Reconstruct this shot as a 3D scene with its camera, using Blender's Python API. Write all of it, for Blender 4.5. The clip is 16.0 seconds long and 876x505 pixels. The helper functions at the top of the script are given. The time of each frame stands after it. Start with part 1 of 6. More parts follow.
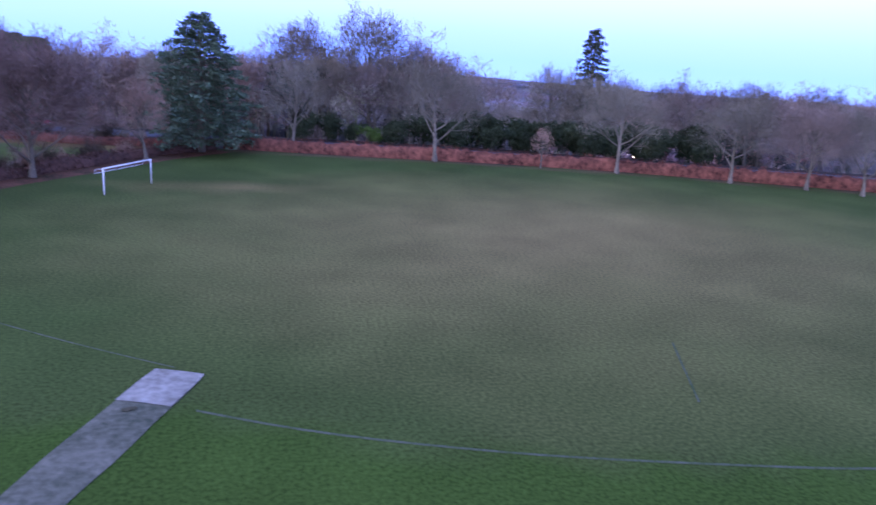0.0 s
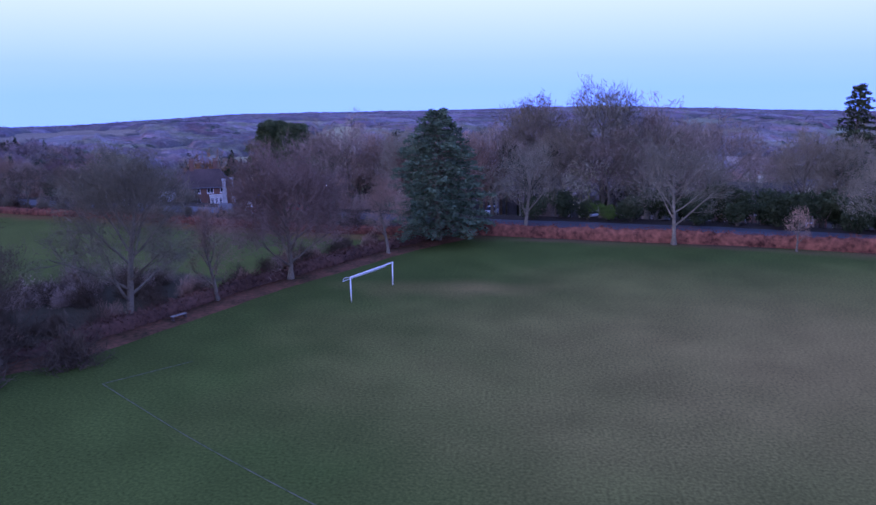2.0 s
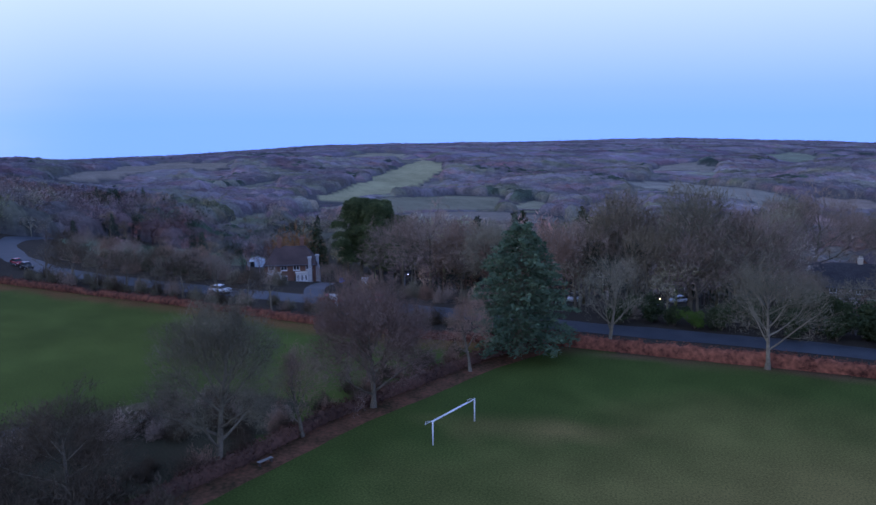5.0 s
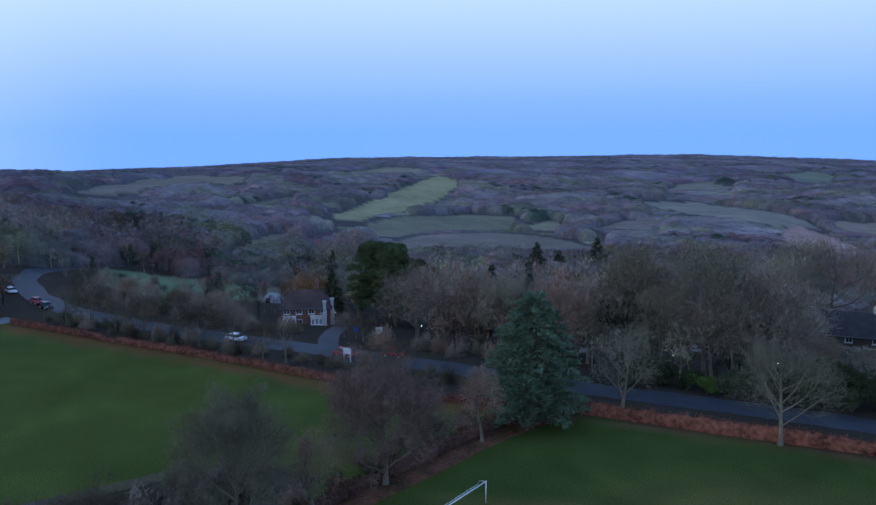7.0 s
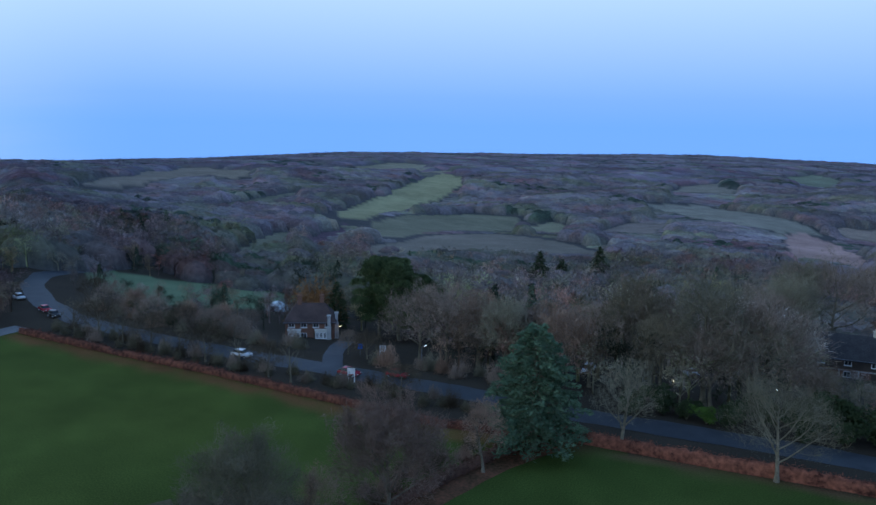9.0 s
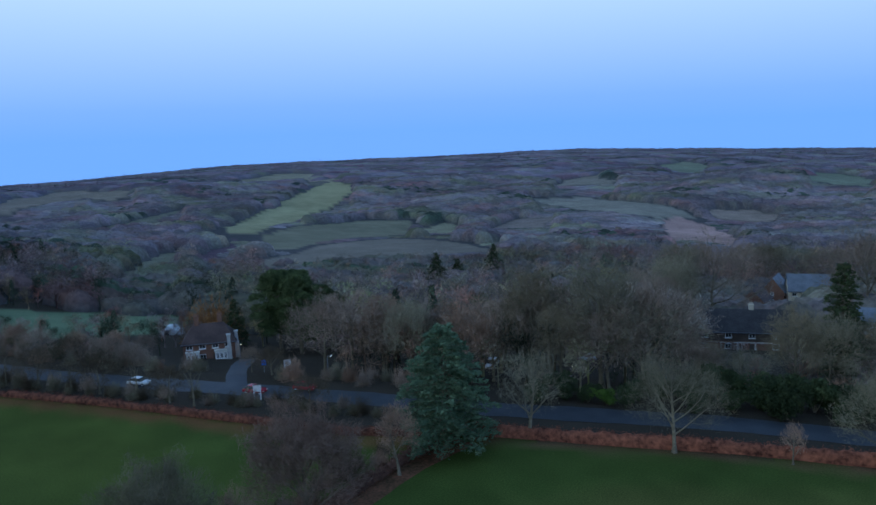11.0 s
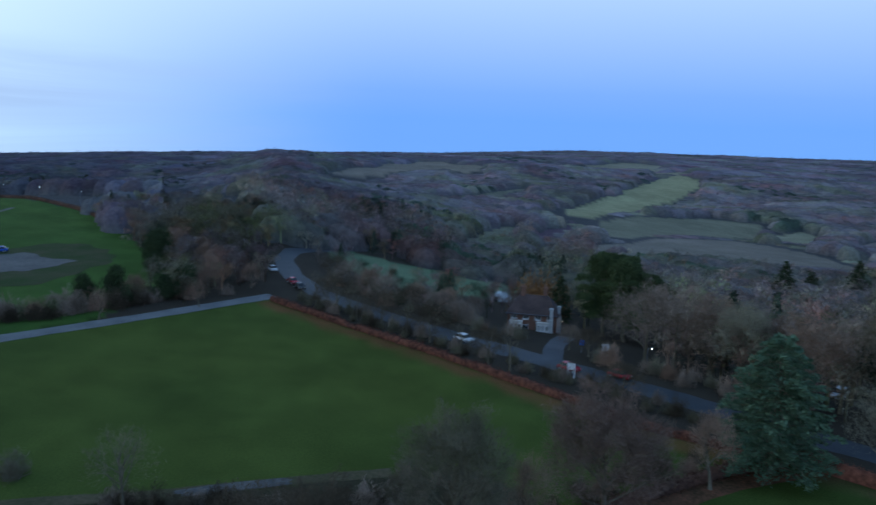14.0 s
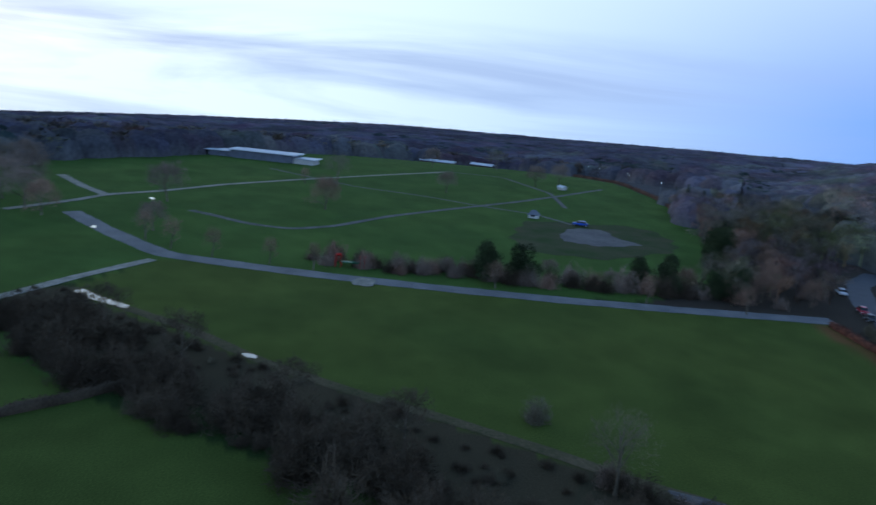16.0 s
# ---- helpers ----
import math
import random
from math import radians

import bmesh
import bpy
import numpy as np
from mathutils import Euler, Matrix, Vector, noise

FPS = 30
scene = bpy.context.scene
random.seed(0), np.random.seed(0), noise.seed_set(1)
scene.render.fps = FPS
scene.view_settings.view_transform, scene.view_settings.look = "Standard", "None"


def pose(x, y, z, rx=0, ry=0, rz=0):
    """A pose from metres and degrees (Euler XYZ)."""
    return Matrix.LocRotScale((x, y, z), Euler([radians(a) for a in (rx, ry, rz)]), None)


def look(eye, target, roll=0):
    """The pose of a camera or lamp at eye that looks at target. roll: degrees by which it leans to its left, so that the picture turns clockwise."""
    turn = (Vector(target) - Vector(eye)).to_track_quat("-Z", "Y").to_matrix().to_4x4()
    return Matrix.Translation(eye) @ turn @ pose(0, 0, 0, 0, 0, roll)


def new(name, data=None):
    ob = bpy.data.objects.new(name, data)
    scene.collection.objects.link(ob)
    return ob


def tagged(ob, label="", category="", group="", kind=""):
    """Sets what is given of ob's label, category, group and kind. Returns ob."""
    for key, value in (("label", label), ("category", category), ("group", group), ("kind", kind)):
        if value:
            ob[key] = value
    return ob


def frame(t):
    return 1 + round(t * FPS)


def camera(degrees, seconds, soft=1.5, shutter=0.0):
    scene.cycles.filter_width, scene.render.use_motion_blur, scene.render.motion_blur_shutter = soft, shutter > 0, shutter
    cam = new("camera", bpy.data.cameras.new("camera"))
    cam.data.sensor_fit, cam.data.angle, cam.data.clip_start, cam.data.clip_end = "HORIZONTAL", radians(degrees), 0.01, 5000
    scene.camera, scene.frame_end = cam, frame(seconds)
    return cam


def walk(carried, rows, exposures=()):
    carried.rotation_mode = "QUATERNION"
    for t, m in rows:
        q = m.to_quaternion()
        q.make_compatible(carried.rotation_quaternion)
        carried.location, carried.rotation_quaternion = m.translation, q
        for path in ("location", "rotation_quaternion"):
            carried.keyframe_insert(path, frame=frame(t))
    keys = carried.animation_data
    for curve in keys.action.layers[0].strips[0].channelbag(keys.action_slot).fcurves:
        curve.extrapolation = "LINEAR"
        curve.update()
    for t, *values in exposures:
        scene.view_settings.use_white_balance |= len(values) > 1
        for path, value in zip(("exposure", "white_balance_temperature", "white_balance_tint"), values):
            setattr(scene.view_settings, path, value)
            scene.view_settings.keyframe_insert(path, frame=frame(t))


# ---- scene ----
cam = camera(60.0, 16.0, soft=1.5, shutter=0.25)
PATH = [
    (0, (0.13, 0.21, 14.15), (9.47, 47.71, 1.63), 3.37),
    (0.5, (0.59, 0.86, 15.19), (3.33, 49.37, 3.40), 0.33),
    (1, (0.41, 1.66, 16.63), (-0.64, 50.32, 5.17), -0.94),
    (1.5, (0.02, 2.56, 18.30), (-3.83, 51.16, 7.23), -1.48),
    (2, (-0.29, 3.18, 20.16), (-5.93, 51.75, 9.71), -0.71),
    (2.5, (-0.63, 3.72, 21.93), (-7.65, 52.19, 11.87), -0.41),
    (3, (-0.93, 4.30, 23.84), (-9.74, 52.61, 14.43), -1.55),
    (3.5, (-1.07, 4.66, 25.73), (-10.82, 52.78, 16.31), -0.97),
    (4, (-1.11, 4.99, 27.65), (-11.35, 53.03, 18.33), -0.79),
    (4.2, (-1.12, 5.07, 28.35), (-11.51, 53.19, 19.57), -1.21),
    (6.3, (-1.00, 5.90, 36.59), (-12.55, 53.79, 28.08), 0.25),
    (6.5, (-1.09, 5.90, 37.32), (-12.63, 53.90, 29.39), 0.17),
    (7, (-1.07, 5.77, 38.99), (-12.78, 53.74, 31.12), -0.19),
    (7.5, (-1.07, 5.60, 40.77), (-12.79, 53.51, 32.54), 0.40),
    (8, (-1.13, 5.33, 42.36), (-12.92, 53.27, 34.44), 1.51),
    (8.2, (-1.19, 5.24, 42.87), (-13.29, 53.08, 34.80), 1.05),
    (10.3, (-1.37, 4.27, 44.72), (-10.72, 52.68, 36.40), -0.65),
    (10.5, (-1.44, 4.11, 44.64), (-9.29, 52.74, 36.07), -0.68),
    (11, (-1.79, 3.75, 44.43), (-6.83, 52.85, 36.43), -2.13),
    (11.5, (-1.83, 3.44, 44.32), (-5.58, 52.59, 35.94), -1.82),
    (12, (-1.89, 3.42, 44.13), (-5.82, 52.53, 35.57), -1.17),
    (12.5, (-2.01, 3.72, 43.77), (-6.78, 52.78, 35.39), -1.11),
    (13, (-1.94, 4.39, 43.35), (-11.49, 52.76, 35.07), -1.20),
    (13.5, (-2.02, 5.53, 42.91), (-20.10, 51.43, 34.80), -0.16),
    (14, (-2.47, 6.70, 42.47), (-27.83, 48.91, 33.81), 1.71),
    (14.5, (-3.30, 7.58, 42.09), (-35.10, 45.04, 32.87), 1.87),
    (15, (-4.00, 9.02, 41.56), (-42.14, 40.03, 32.45), 3.13),
    (15.5, (-3.92, 10.26, 41.37), (-47.16, 33.38, 31.60), 3.97),
    (16, (-3.96, 11.43, 40.96), (-50.62, 25.86, 30.28), 5.07),
]

walk(cam, [(t, look(eye, target, roll)) for t, eye, target, roll in PATH],
     exposures=[(0.0, 1.36, 5380, 49), (0.5, 1.07, 5150, 57), (1.5, 0.89, 5130, 59), (2.5, 0.74, 5230, 52), (3.5, 0.62, 5360, 41), (5.0, 0.42, 5550, 24), (7.0, 0.24, 5660, 6),
                (8.0, 0.20, 5690, 0), (12.5, 0.11, 5740, -6), (14.5, 0.04, 5840, -7), (16.0, 0.0, 5800, -1)])

# ---- sky and light: dusk, thin cloud, the last glow in the west ----
SUN_AZ = radians(118)          # to the left of +y
world = bpy.data.worlds.new("dusk_sky")
scene.world = world
world.use_nodes = True
wt = world.node_tree
for n in list(wt.nodes):
    wt.nodes.remove(n)


def wnode(kind, **values):
    n = wt.nodes.new(kind)
    for key, v in values.items():
        n.inputs[key].default_value = v
    return n


coord = wnode("ShaderNodeTexCoord")
split = wnode("ShaderNodeSeparateXYZ")
wt.links.new(coord.outputs["Generated"], split.inputs[0])
sky = wt.nodes.new("ShaderNodeTexSky")
sky.sky_type, sky.sun_disc = "NISHITA", False
sky.sun_elevation, sky.sun_rotation = radians(1.5), -SUN_AZ
sky.dust_density, sky.ozone_density = 1.5, 3.0
# height ramp of the thin cloud sheet
ramp = wt.nodes.new("ShaderNodeValToRGB")
elements = ramp.color_ramp.elements
elements[0].position, elements[0].color = 0.0, (0.205, 0.385, 0.93, 1)
elements[1].position, elements[1].color = 1.0, (0.12, 0.21, 0.42, 1)
for place, colour in ((0.035, (0.240, 0.405, 0.96, 1)), (0.09, (0.360, 0.490, 1.02, 1)), (0.16, (0.505, 0.610, 1.02, 1)), (0.26, (0.57, 0.665, 1.04, 1)), (0.45, (0.30, 0.46, 0.82, 1))):
    el = elements.new(place)
    el.color = colour
wt.links.new(split.outputs["Z"], ramp.inputs[0])
# glow round the place where the sun went down
glow_dir = Vector((-math.sin(SUN_AZ), math.cos(SUN_AZ), 0.16)).normalized()
dot = wt.nodes.new("ShaderNodeVectorMath")
dot.operation = "DOT_PRODUCT"
dot.inputs[1].default_value = glow_dir
wt.links.new(coord.outputs["Generated"], dot.inputs[0])
glow = wt.nodes.new("ShaderNodeMapRange")
glow.interpolation_type = "SMOOTHSTEP"
for i, v in enumerate((0.10, 1.02, 0.0, 0.97)):
    glow.inputs[i + 1].default_value = v
wt.links.new(dot.outputs["Value"], glow.inputs[0])
mixg = wt.nodes.new("ShaderNodeMix")
mixg.data_type = "RGBA"
mixg.inputs[7].default_value = (1.04, 1.10, 1.16, 1)
fade = wt.nodes.new("ShaderNodeMapRange")      # the glow thins out towards the zenith
for i, v in enumerate((0.22, 0.6, 1.0, 0.1)):
    fade.inputs[i + 1].default_value = v
wt.links.new(split.outputs["Z"], fade.inputs[0])
mg = wt.nodes.new("ShaderNodeMath")
mg.operation = "MULTIPLY"
wt.links.new(glow.outputs[0], mg.inputs[0])
wt.links.new(fade.outputs[0], mg.inputs[1])
wt.links.new(mg.outputs[0], mixg.inputs[0])
wt.links.new(ramp.outputs[0], mixg.inputs[6])
# flat streaks of grey-blue cloud, long across the sky
stretch = wt.nodes.new("ShaderNodeMapping")
stretch.inputs["Scale"].default_value = (1.0, 1.0, 9.0)
wt.links.new(coord.outputs["Generated"], stretch.inputs[0])
streak = wnode("ShaderNodeTexNoise", Scale=1.9, Detail=7.0, Roughness=0.55, Distortion=0.5)
wt.links.new(stretch.outputs[0], streak.inputs["Vector"])
cut = wt.nodes.new("ShaderNodeMapRange")
for i, v in enumerate((0.42, 0.64, 0.0, 0.75)):
    cut.inputs[i + 1].default_value = v
wt.links.new(streak.outputs[0], cut.inputs[0])
low = wt.nodes.new("ShaderNodeMapRange")      # streaks lie low, towards the glow
for i, v in enumerate((0.085, 0.045, 0.04, 1.0)):
    low.inputs[i + 1].default_value = v
wt.links.new(split.outputs["Z"], low.inputs[0])
side = wt.nodes.new("ShaderNodeMapRange")
for i, v in enumerate((0.15, 0.60, 0.03, 1.0)):
    side.inputs[i + 1].default_value = v
wt.links.new(dot.outputs["Value"], side.inputs[0])
m1 = wt.nodes.new("ShaderNodeMath")
m1.operation = "MULTIPLY"
wt.links.new(cut.outputs[0], m1.inputs[0])
wt.links.new(low.outputs[0], m1.inputs[1])
m2 = wt.nodes.new("ShaderNodeMath")
m2.operation = "MULTIPLY"
wt.links.new(m1.outputs[0], m2.inputs[0])
wt.links.new(side.outputs[0], m2.inputs[1])
mixc = wt.nodes.new("ShaderNodeMix")
mixc.data_type = "RGBA"
mixc.inputs[7].default_value = (0.40, 0.49, 0.78, 1)
wt.links.new(m2.outputs[0], mixc.inputs[0])
wt.links.new(mixg.outputs[2], mixc.inputs[6])
back = wnode("ShaderNodeBackground", Strength=1.0)
wt.links.new(mixc.outputs[2], back.inputs["Color"])
back_sky = wnode("ShaderNodeBackground", Strength=0.03)
wt.links.new(sky.outputs[0], back_sky.inputs["Color"])
both = wt.nodes.new("ShaderNodeAddShader")
wt.links.new(back.outputs[0], both.inputs[0])
wt.links.new(back_sky.outputs[0], both.inputs[1])
wout = wt.nodes.new("ShaderNodeOutputWorld")
wt.links.new(both.outputs[0], wout.inputs["Surface"])

sun = new("sun", bpy.data.lights.new("sun", "SUN"))
sun.data.energy, sun.data.angle, sun.data.color = 0.10, radians(30), (0.95, 0.96, 1.0)
sun.matrix_world = look((0, 0, 60), Vector((0, 0, 60)) - Vector((-math.sin(SUN_AZ), math.cos(SUN_AZ), 0.45)))

# ---- materials ----
def material(name, dark, light, rough=0.9, grain=4.0, patch=0.15, bump=0.2, metal=0.0, attribute="", random_tint=0.0, mottle=0.5, deep=0.05, gloss=0.25, fine_detail=6):
    """A surface with two scales of variation: grain and broad patches, in metres."""
    m = bpy.data.materials.new(name)
    m.use_nodes = True
    nt = m.node_tree
    bsdf = nt.nodes["Principled BSDF"]
    bsdf.inputs["Roughness"].default_value, bsdf.inputs["Metallic"].default_value = rough, metal
    bsdf.inputs["Specular IOR Level"].default_value = gloss
    geo = nt.nodes.new("ShaderNodeNewGeometry")
    fine, broad = nt.nodes.new("ShaderNodeTexNoise"), nt.nodes.new("ShaderNodeTexNoise")
    fine.inputs["Scale"].default_value, fine.inputs["Detail"].default_value = grain, fine_detail
    broad.inputs["Scale"].default_value, broad.inputs["Detail"].default_value = patch, 4
    for n in (fine, broad):
        nt.links.new(geo.outputs["Position"], n.inputs["Vector"])
    add = nt.nodes.new("ShaderNodeMath")
    add.operation = "MULTIPLY_ADD"
    add.inputs[1].default_value = mottle
    nt.links.new(fine.outputs[0], add.inputs[0])
    half = nt.nodes.new("ShaderNodeMath")
    half.operation = "MULTIPLY"
    half.inputs[1].default_value = 1.0 - mottle
    nt.links.new(broad.outputs[0], half.inputs[0])
    nt.links.new(half.outputs[0], add.inputs[2])
    spread = nt.nodes.new("ShaderNodeMapRange")
    spread.inputs[1].default_value, spread.inputs[2].default_value = 0.36, 0.64
    nt.links.new(add.outputs[0], spread.inputs[0])
    mix = nt.nodes.new("ShaderNodeMix")
    mix.data_type = "RGBA"
    mix.inputs[6].default_value, mix.inputs[7].default_value = (*dark, 1), (*light, 1)
    nt.links.new(spread.outputs[0], mix.inputs[0])
    colour = mix.outputs[2]
    if attribute:
        at = nt.nodes.new("ShaderNodeAttribute")
        at.attribute_name = attribute
        mul = nt.nodes.new("ShaderNodeMix")
        mul.data_type, mul.blend_type = "RGBA", "MULTIPLY"
        mul.inputs[0].default_value = 1.0
        nt.links.new(colour, mul.inputs[6])
        nt.links.new(at.outputs["Color"], mul.inputs[7])
        colour = mul.outputs[2]
    if random_tint:
        info = nt.nodes.new("ShaderNodeObjectInfo")
        hsv = nt.nodes.new("ShaderNodeHueSaturation")
        ran = nt.nodes.new("ShaderNodeMapRange")
        ran.inputs[3].default_value, ran.inputs[4].default_value = 1 - random_tint, 1 + random_tint
        nt.links.new(info.outputs["Random"], ran.inputs[0])
        nt.links.new(ran.outputs[0], hsv.inputs["Value"])
        nt.links.new(colour, hsv.inputs["Color"])
        colour = hsv.outputs[0]
    nt.links.new(colour, bsdf.inputs["Base Color"])
    if bump:
        b = nt.nodes.new("ShaderNodeBump")
        b.inputs["Strength"].default_value = bump
        b.inputs["Distance"].default_value = deep
        nt.links.new(fine.outputs[0], b.inputs["Height"])
        nt.links.new(b.outputs[0], bsdf.inputs["Normal"])
    return m


def glowing(name, colour, strength):
    m = bpy.data.materials.new(name)
    m.use_nodes = True
    b = m.node_tree.nodes["Principled BSDF"]
    b.inputs["Emission Color"].default_value, b.inputs["Emission Strength"].default_value = (*colour, 1), strength
    return m


GROUND = material("ground_cover", (0.64, 0.66, 0.64), (1.34, 1.32, 1.28), 0.95, 5.0, 0.07, 0.15, attribute="cover", mottle=0.72, gloss=0.03, fine_detail=8)
TARMAC = material("worn_tarmac", (0.032, 0.036, 0.044), (0.055, 0.060, 0.070), 0.6, 6, 0.3, 0.2)
LANE = material("pale_lane_tarmac", (0.11, 0.115, 0.12), (0.21, 0.21, 0.21), 0.8, 3, 0.2, 0.2, gloss=0.15)
MAT_GREY = material("worn_grey_matting", (0.070, 0.077, 0.044), (0.195, 0.178, 0.120), 0.9, 3.0, 0.45, 0.3, gloss=0.05)
PATH_GREY = material("worn_path_tarmac", (0.070, 0.074, 0.068), (0.185, 0.180, 0.168), 0.9, 1.6, 0.3, 0.2, gloss=0.08)
YARD = material("muddy_gravel", (0.065, 0.065, 0.065), (0.15, 0.14, 0.135), 0.9, 1.2, 0.12, 0.4)
GRAVEL = material("pale_gravel", (0.17, 0.165, 0.135), (0.37, 0.345, 0.29), 0.9, 2.2, 0.3, 0.4, gloss=0.05)
MUD = material("muddy_track", (0.050, 0.054, 0.024), (0.125, 0.100, 0.062), 0.85, 2, 0.12, 0.5, gloss=0.03)
PUDDLE = material("puddle_water", (0.05, 0.06, 0.06), (0.06, 0.07, 0.07), 0.03, 1, 0.2, 0.0)
HEDGE = material("russet_beech_hedge", (0.060, 0.026, 0.019), (0.345, 0.135, 0.082), 0.9, 1.6, 0.35, 0.6, mottle=0.6, gloss=0.03)
HEDGE_DARK = material("bare_hawthorn_hedge", (0.055, 0.036, 0.028), (0.16, 0.088, 0.062), 0.9, 2.5, 0.2, 0.6, gloss=0.03)
BARK = material("grey_brown_bark", (0.09, 0.078, 0.055), (0.215, 0.188, 0.135), 0.95, 8, 0.6, 0.6, random_tint=0.15, gloss=0.03)
PALE_BARK = material("pale_smooth_bark", (0.135, 0.115, 0.080), (0.275, 0.240, 0.172), 0.9, 2.5, 0.3, 0.3, gloss=0.05)
TWIG_BROWN = material("brown_twigs", (0.195, 0.150, 0.116), (0.35, 0.270, 0.210), 0.95, 3, 0.3, 0, random_tint=0.25, gloss=0.03)
TWIG_GREY = material("grey_green_twigs", (0.165, 0.148, 0.103), (0.31, 0.278, 0.192), 0.95, 3, 0.3, 0, random_tint=0.25, gloss=0.03)
TWIG_RED = material("reddish_twigs", (0.23, 0.15, 0.104), (0.4, 0.266, 0.188), 0.95, 3, 0.3, 0, random_tint=0.2, gloss=0.03)
NEEDLE = material("blue_green_needles", (0.058, 0.098, 0.058), (0.172, 0.240, 0.138), 0.8, 2.5, 0.4, 0, random_tint=0.15, gloss=0.03)
EVERGREEN = material("dark_evergreen_leaves", (0.026, 0.038, 0.018), (0.068, 0.086, 0.038), 0.85, 2.5, 0.4, 0, random_tint=0.25, gloss=0.05)
BRIGHT_LEAF = material("bright_laurel_leaves", (0.05, 0.09, 0.015), (0.12, 0.19, 0.04), 0.6, 3, 0.4, 0, random_tint=0.15, gloss=0.03)
ORANGE_LEAF = material("orange_willow_twigs", (0.19, 0.095, 0.040), (0.34, 0.18, 0.075), 0.9, 3, 0.4, 0, gloss=0.03)
WOODS = material("winter_woodland", (0.70, 0.70, 0.72), (1.28, 1.28, 1.26), 0.95, 0.6, 0.03, 0.35, attribute="cover", mottle=0.7, deep=0.4, gloss=0.03)
TWIG_DARK = material("dark_brown_twigs", (0.140, 0.118, 0.078), (0.27, 0.226, 0.150), 0.95, 3, 0.3, 0, random_tint=0.2, gloss=0.03)
TWIG_MOSS = material("mossy_dark_twigs", (0.104, 0.092, 0.060), (0.215, 0.190, 0.124), 0.95, 3, 0.3, 0, random_tint=0.2, gloss=0.03)
TWIG_PURPLE = material("purple_brown_twigs", (0.172, 0.118, 0.090), (0.315, 0.216, 0.166), 0.95, 3, 0.3, 0, random_tint=0.2, gloss=0.03)
HEDGE_THIN = material("thin_russet_hedge", (0.046, 0.024, 0.019), (0.225, 0.092, 0.060), 0.9, 1.6, 0.35, 0.6, mottle=0.6, gloss=0.03)
TWIG_THORN = material("dark_thorn_twigs", (0.06, 0.046, 0.031), (0.13, 0.102, 0.068), 0.95, 3, 0.3, 0, random_tint=0.25, gloss=0.03)
PUDDLE.node_tree.nodes["Principled BSDF"].inputs["Specular IOR Level"].default_value = 1.0
PUDDLE.node_tree.nodes["Principled BSDF"].inputs["Coat Weight"].default_value = 1.0
WHITE_PAINT = material("white_painted_metal", (0.70, 0.71, 0.72), (0.84, 0.84, 0.83), 0.45, 9, 0.8, 0.05)

# ---- land: one sheet to the horizon ----
ROAD_LINE = [(240, 52), (150, 78), (75, 101), (50, 107.5), (28, 114), (10, 117), (-6, 119.5), (-30, 125), (-55, 130), (-75, 133.5),
             (-95, 138), (-118, 145), (-138, 157), (-160, 172), (-200, 205), (-300, 292), (-500, 430), (-900, 650)]
SKYLINE = [(-180, -1.9), (-60, -2.0), (-26, -2.1), (-16, -1.9), (-5, -1.6), (6, -1.8), (21, -1.85), (31, -2.35), (40, -2.5), (52, -2.7),
           (65, -2.95), (77, -3.0), (93, -3.5), (106, -4.0), (130, -3.6), (180, -1.9)]
EYE = (-1.5, 5.0, 43.0)


def smooth(a, b, v):
    s = np.clip((v - a) / (b - a), 0, 1)
    return s * s * (3 - 2 * s)


def land(x, y):
    """Height of the ground: a level plateau of playing fields, a wooded valley to the north, hills beyond."""
    x, y = np.asarray(x, float), np.asarray(y, float)
    rx, ry = np.array(ROAD_LINE[::-1], float).T
    beyond = (y - np.interp(x, rx, ry)) * 0.9
    r = np.hypot(x - EYE[0], y - EYE[1])
    az = np.degrees(np.arctan2(-(x - EYE[0]), y - EYE[1]))
    valley = -46 * (1 - np.exp(-np.clip(beyond - 7, 0, 900) / 230))
    near = np.minimum(valley, -52 * smooth(380, 860, r) * smooth(36, 50, az))
    rs = 2650 + 90 * np.sin(az * 0.13)
    sky_z = EYE[2] + rs * np.tan(np.radians(np.interp(az, *np.array(SKYLINE, float).T))) - 13
    hill = -9 * smooth(430, 800, r) + 14 * smooth(760, 1300, r) * (1 - smooth(48, 70, az))
    z = near + hill
    z = z + (sky_z - z) * smooth(1150, 2600, r)
    folds = 5 * np.sin(x * 0.011 + 1.0) * np.sin(y * 0.009 + x * 0.004) + 3 * np.sin(x * 0.023 - y * 0.017)
    z = z + folds * smooth(480, 700, r) * (1 - smooth(0.6, 0.97, r / rs))
    return np.where(r > rs, sky_z - (r - rs) * 0.085, z)


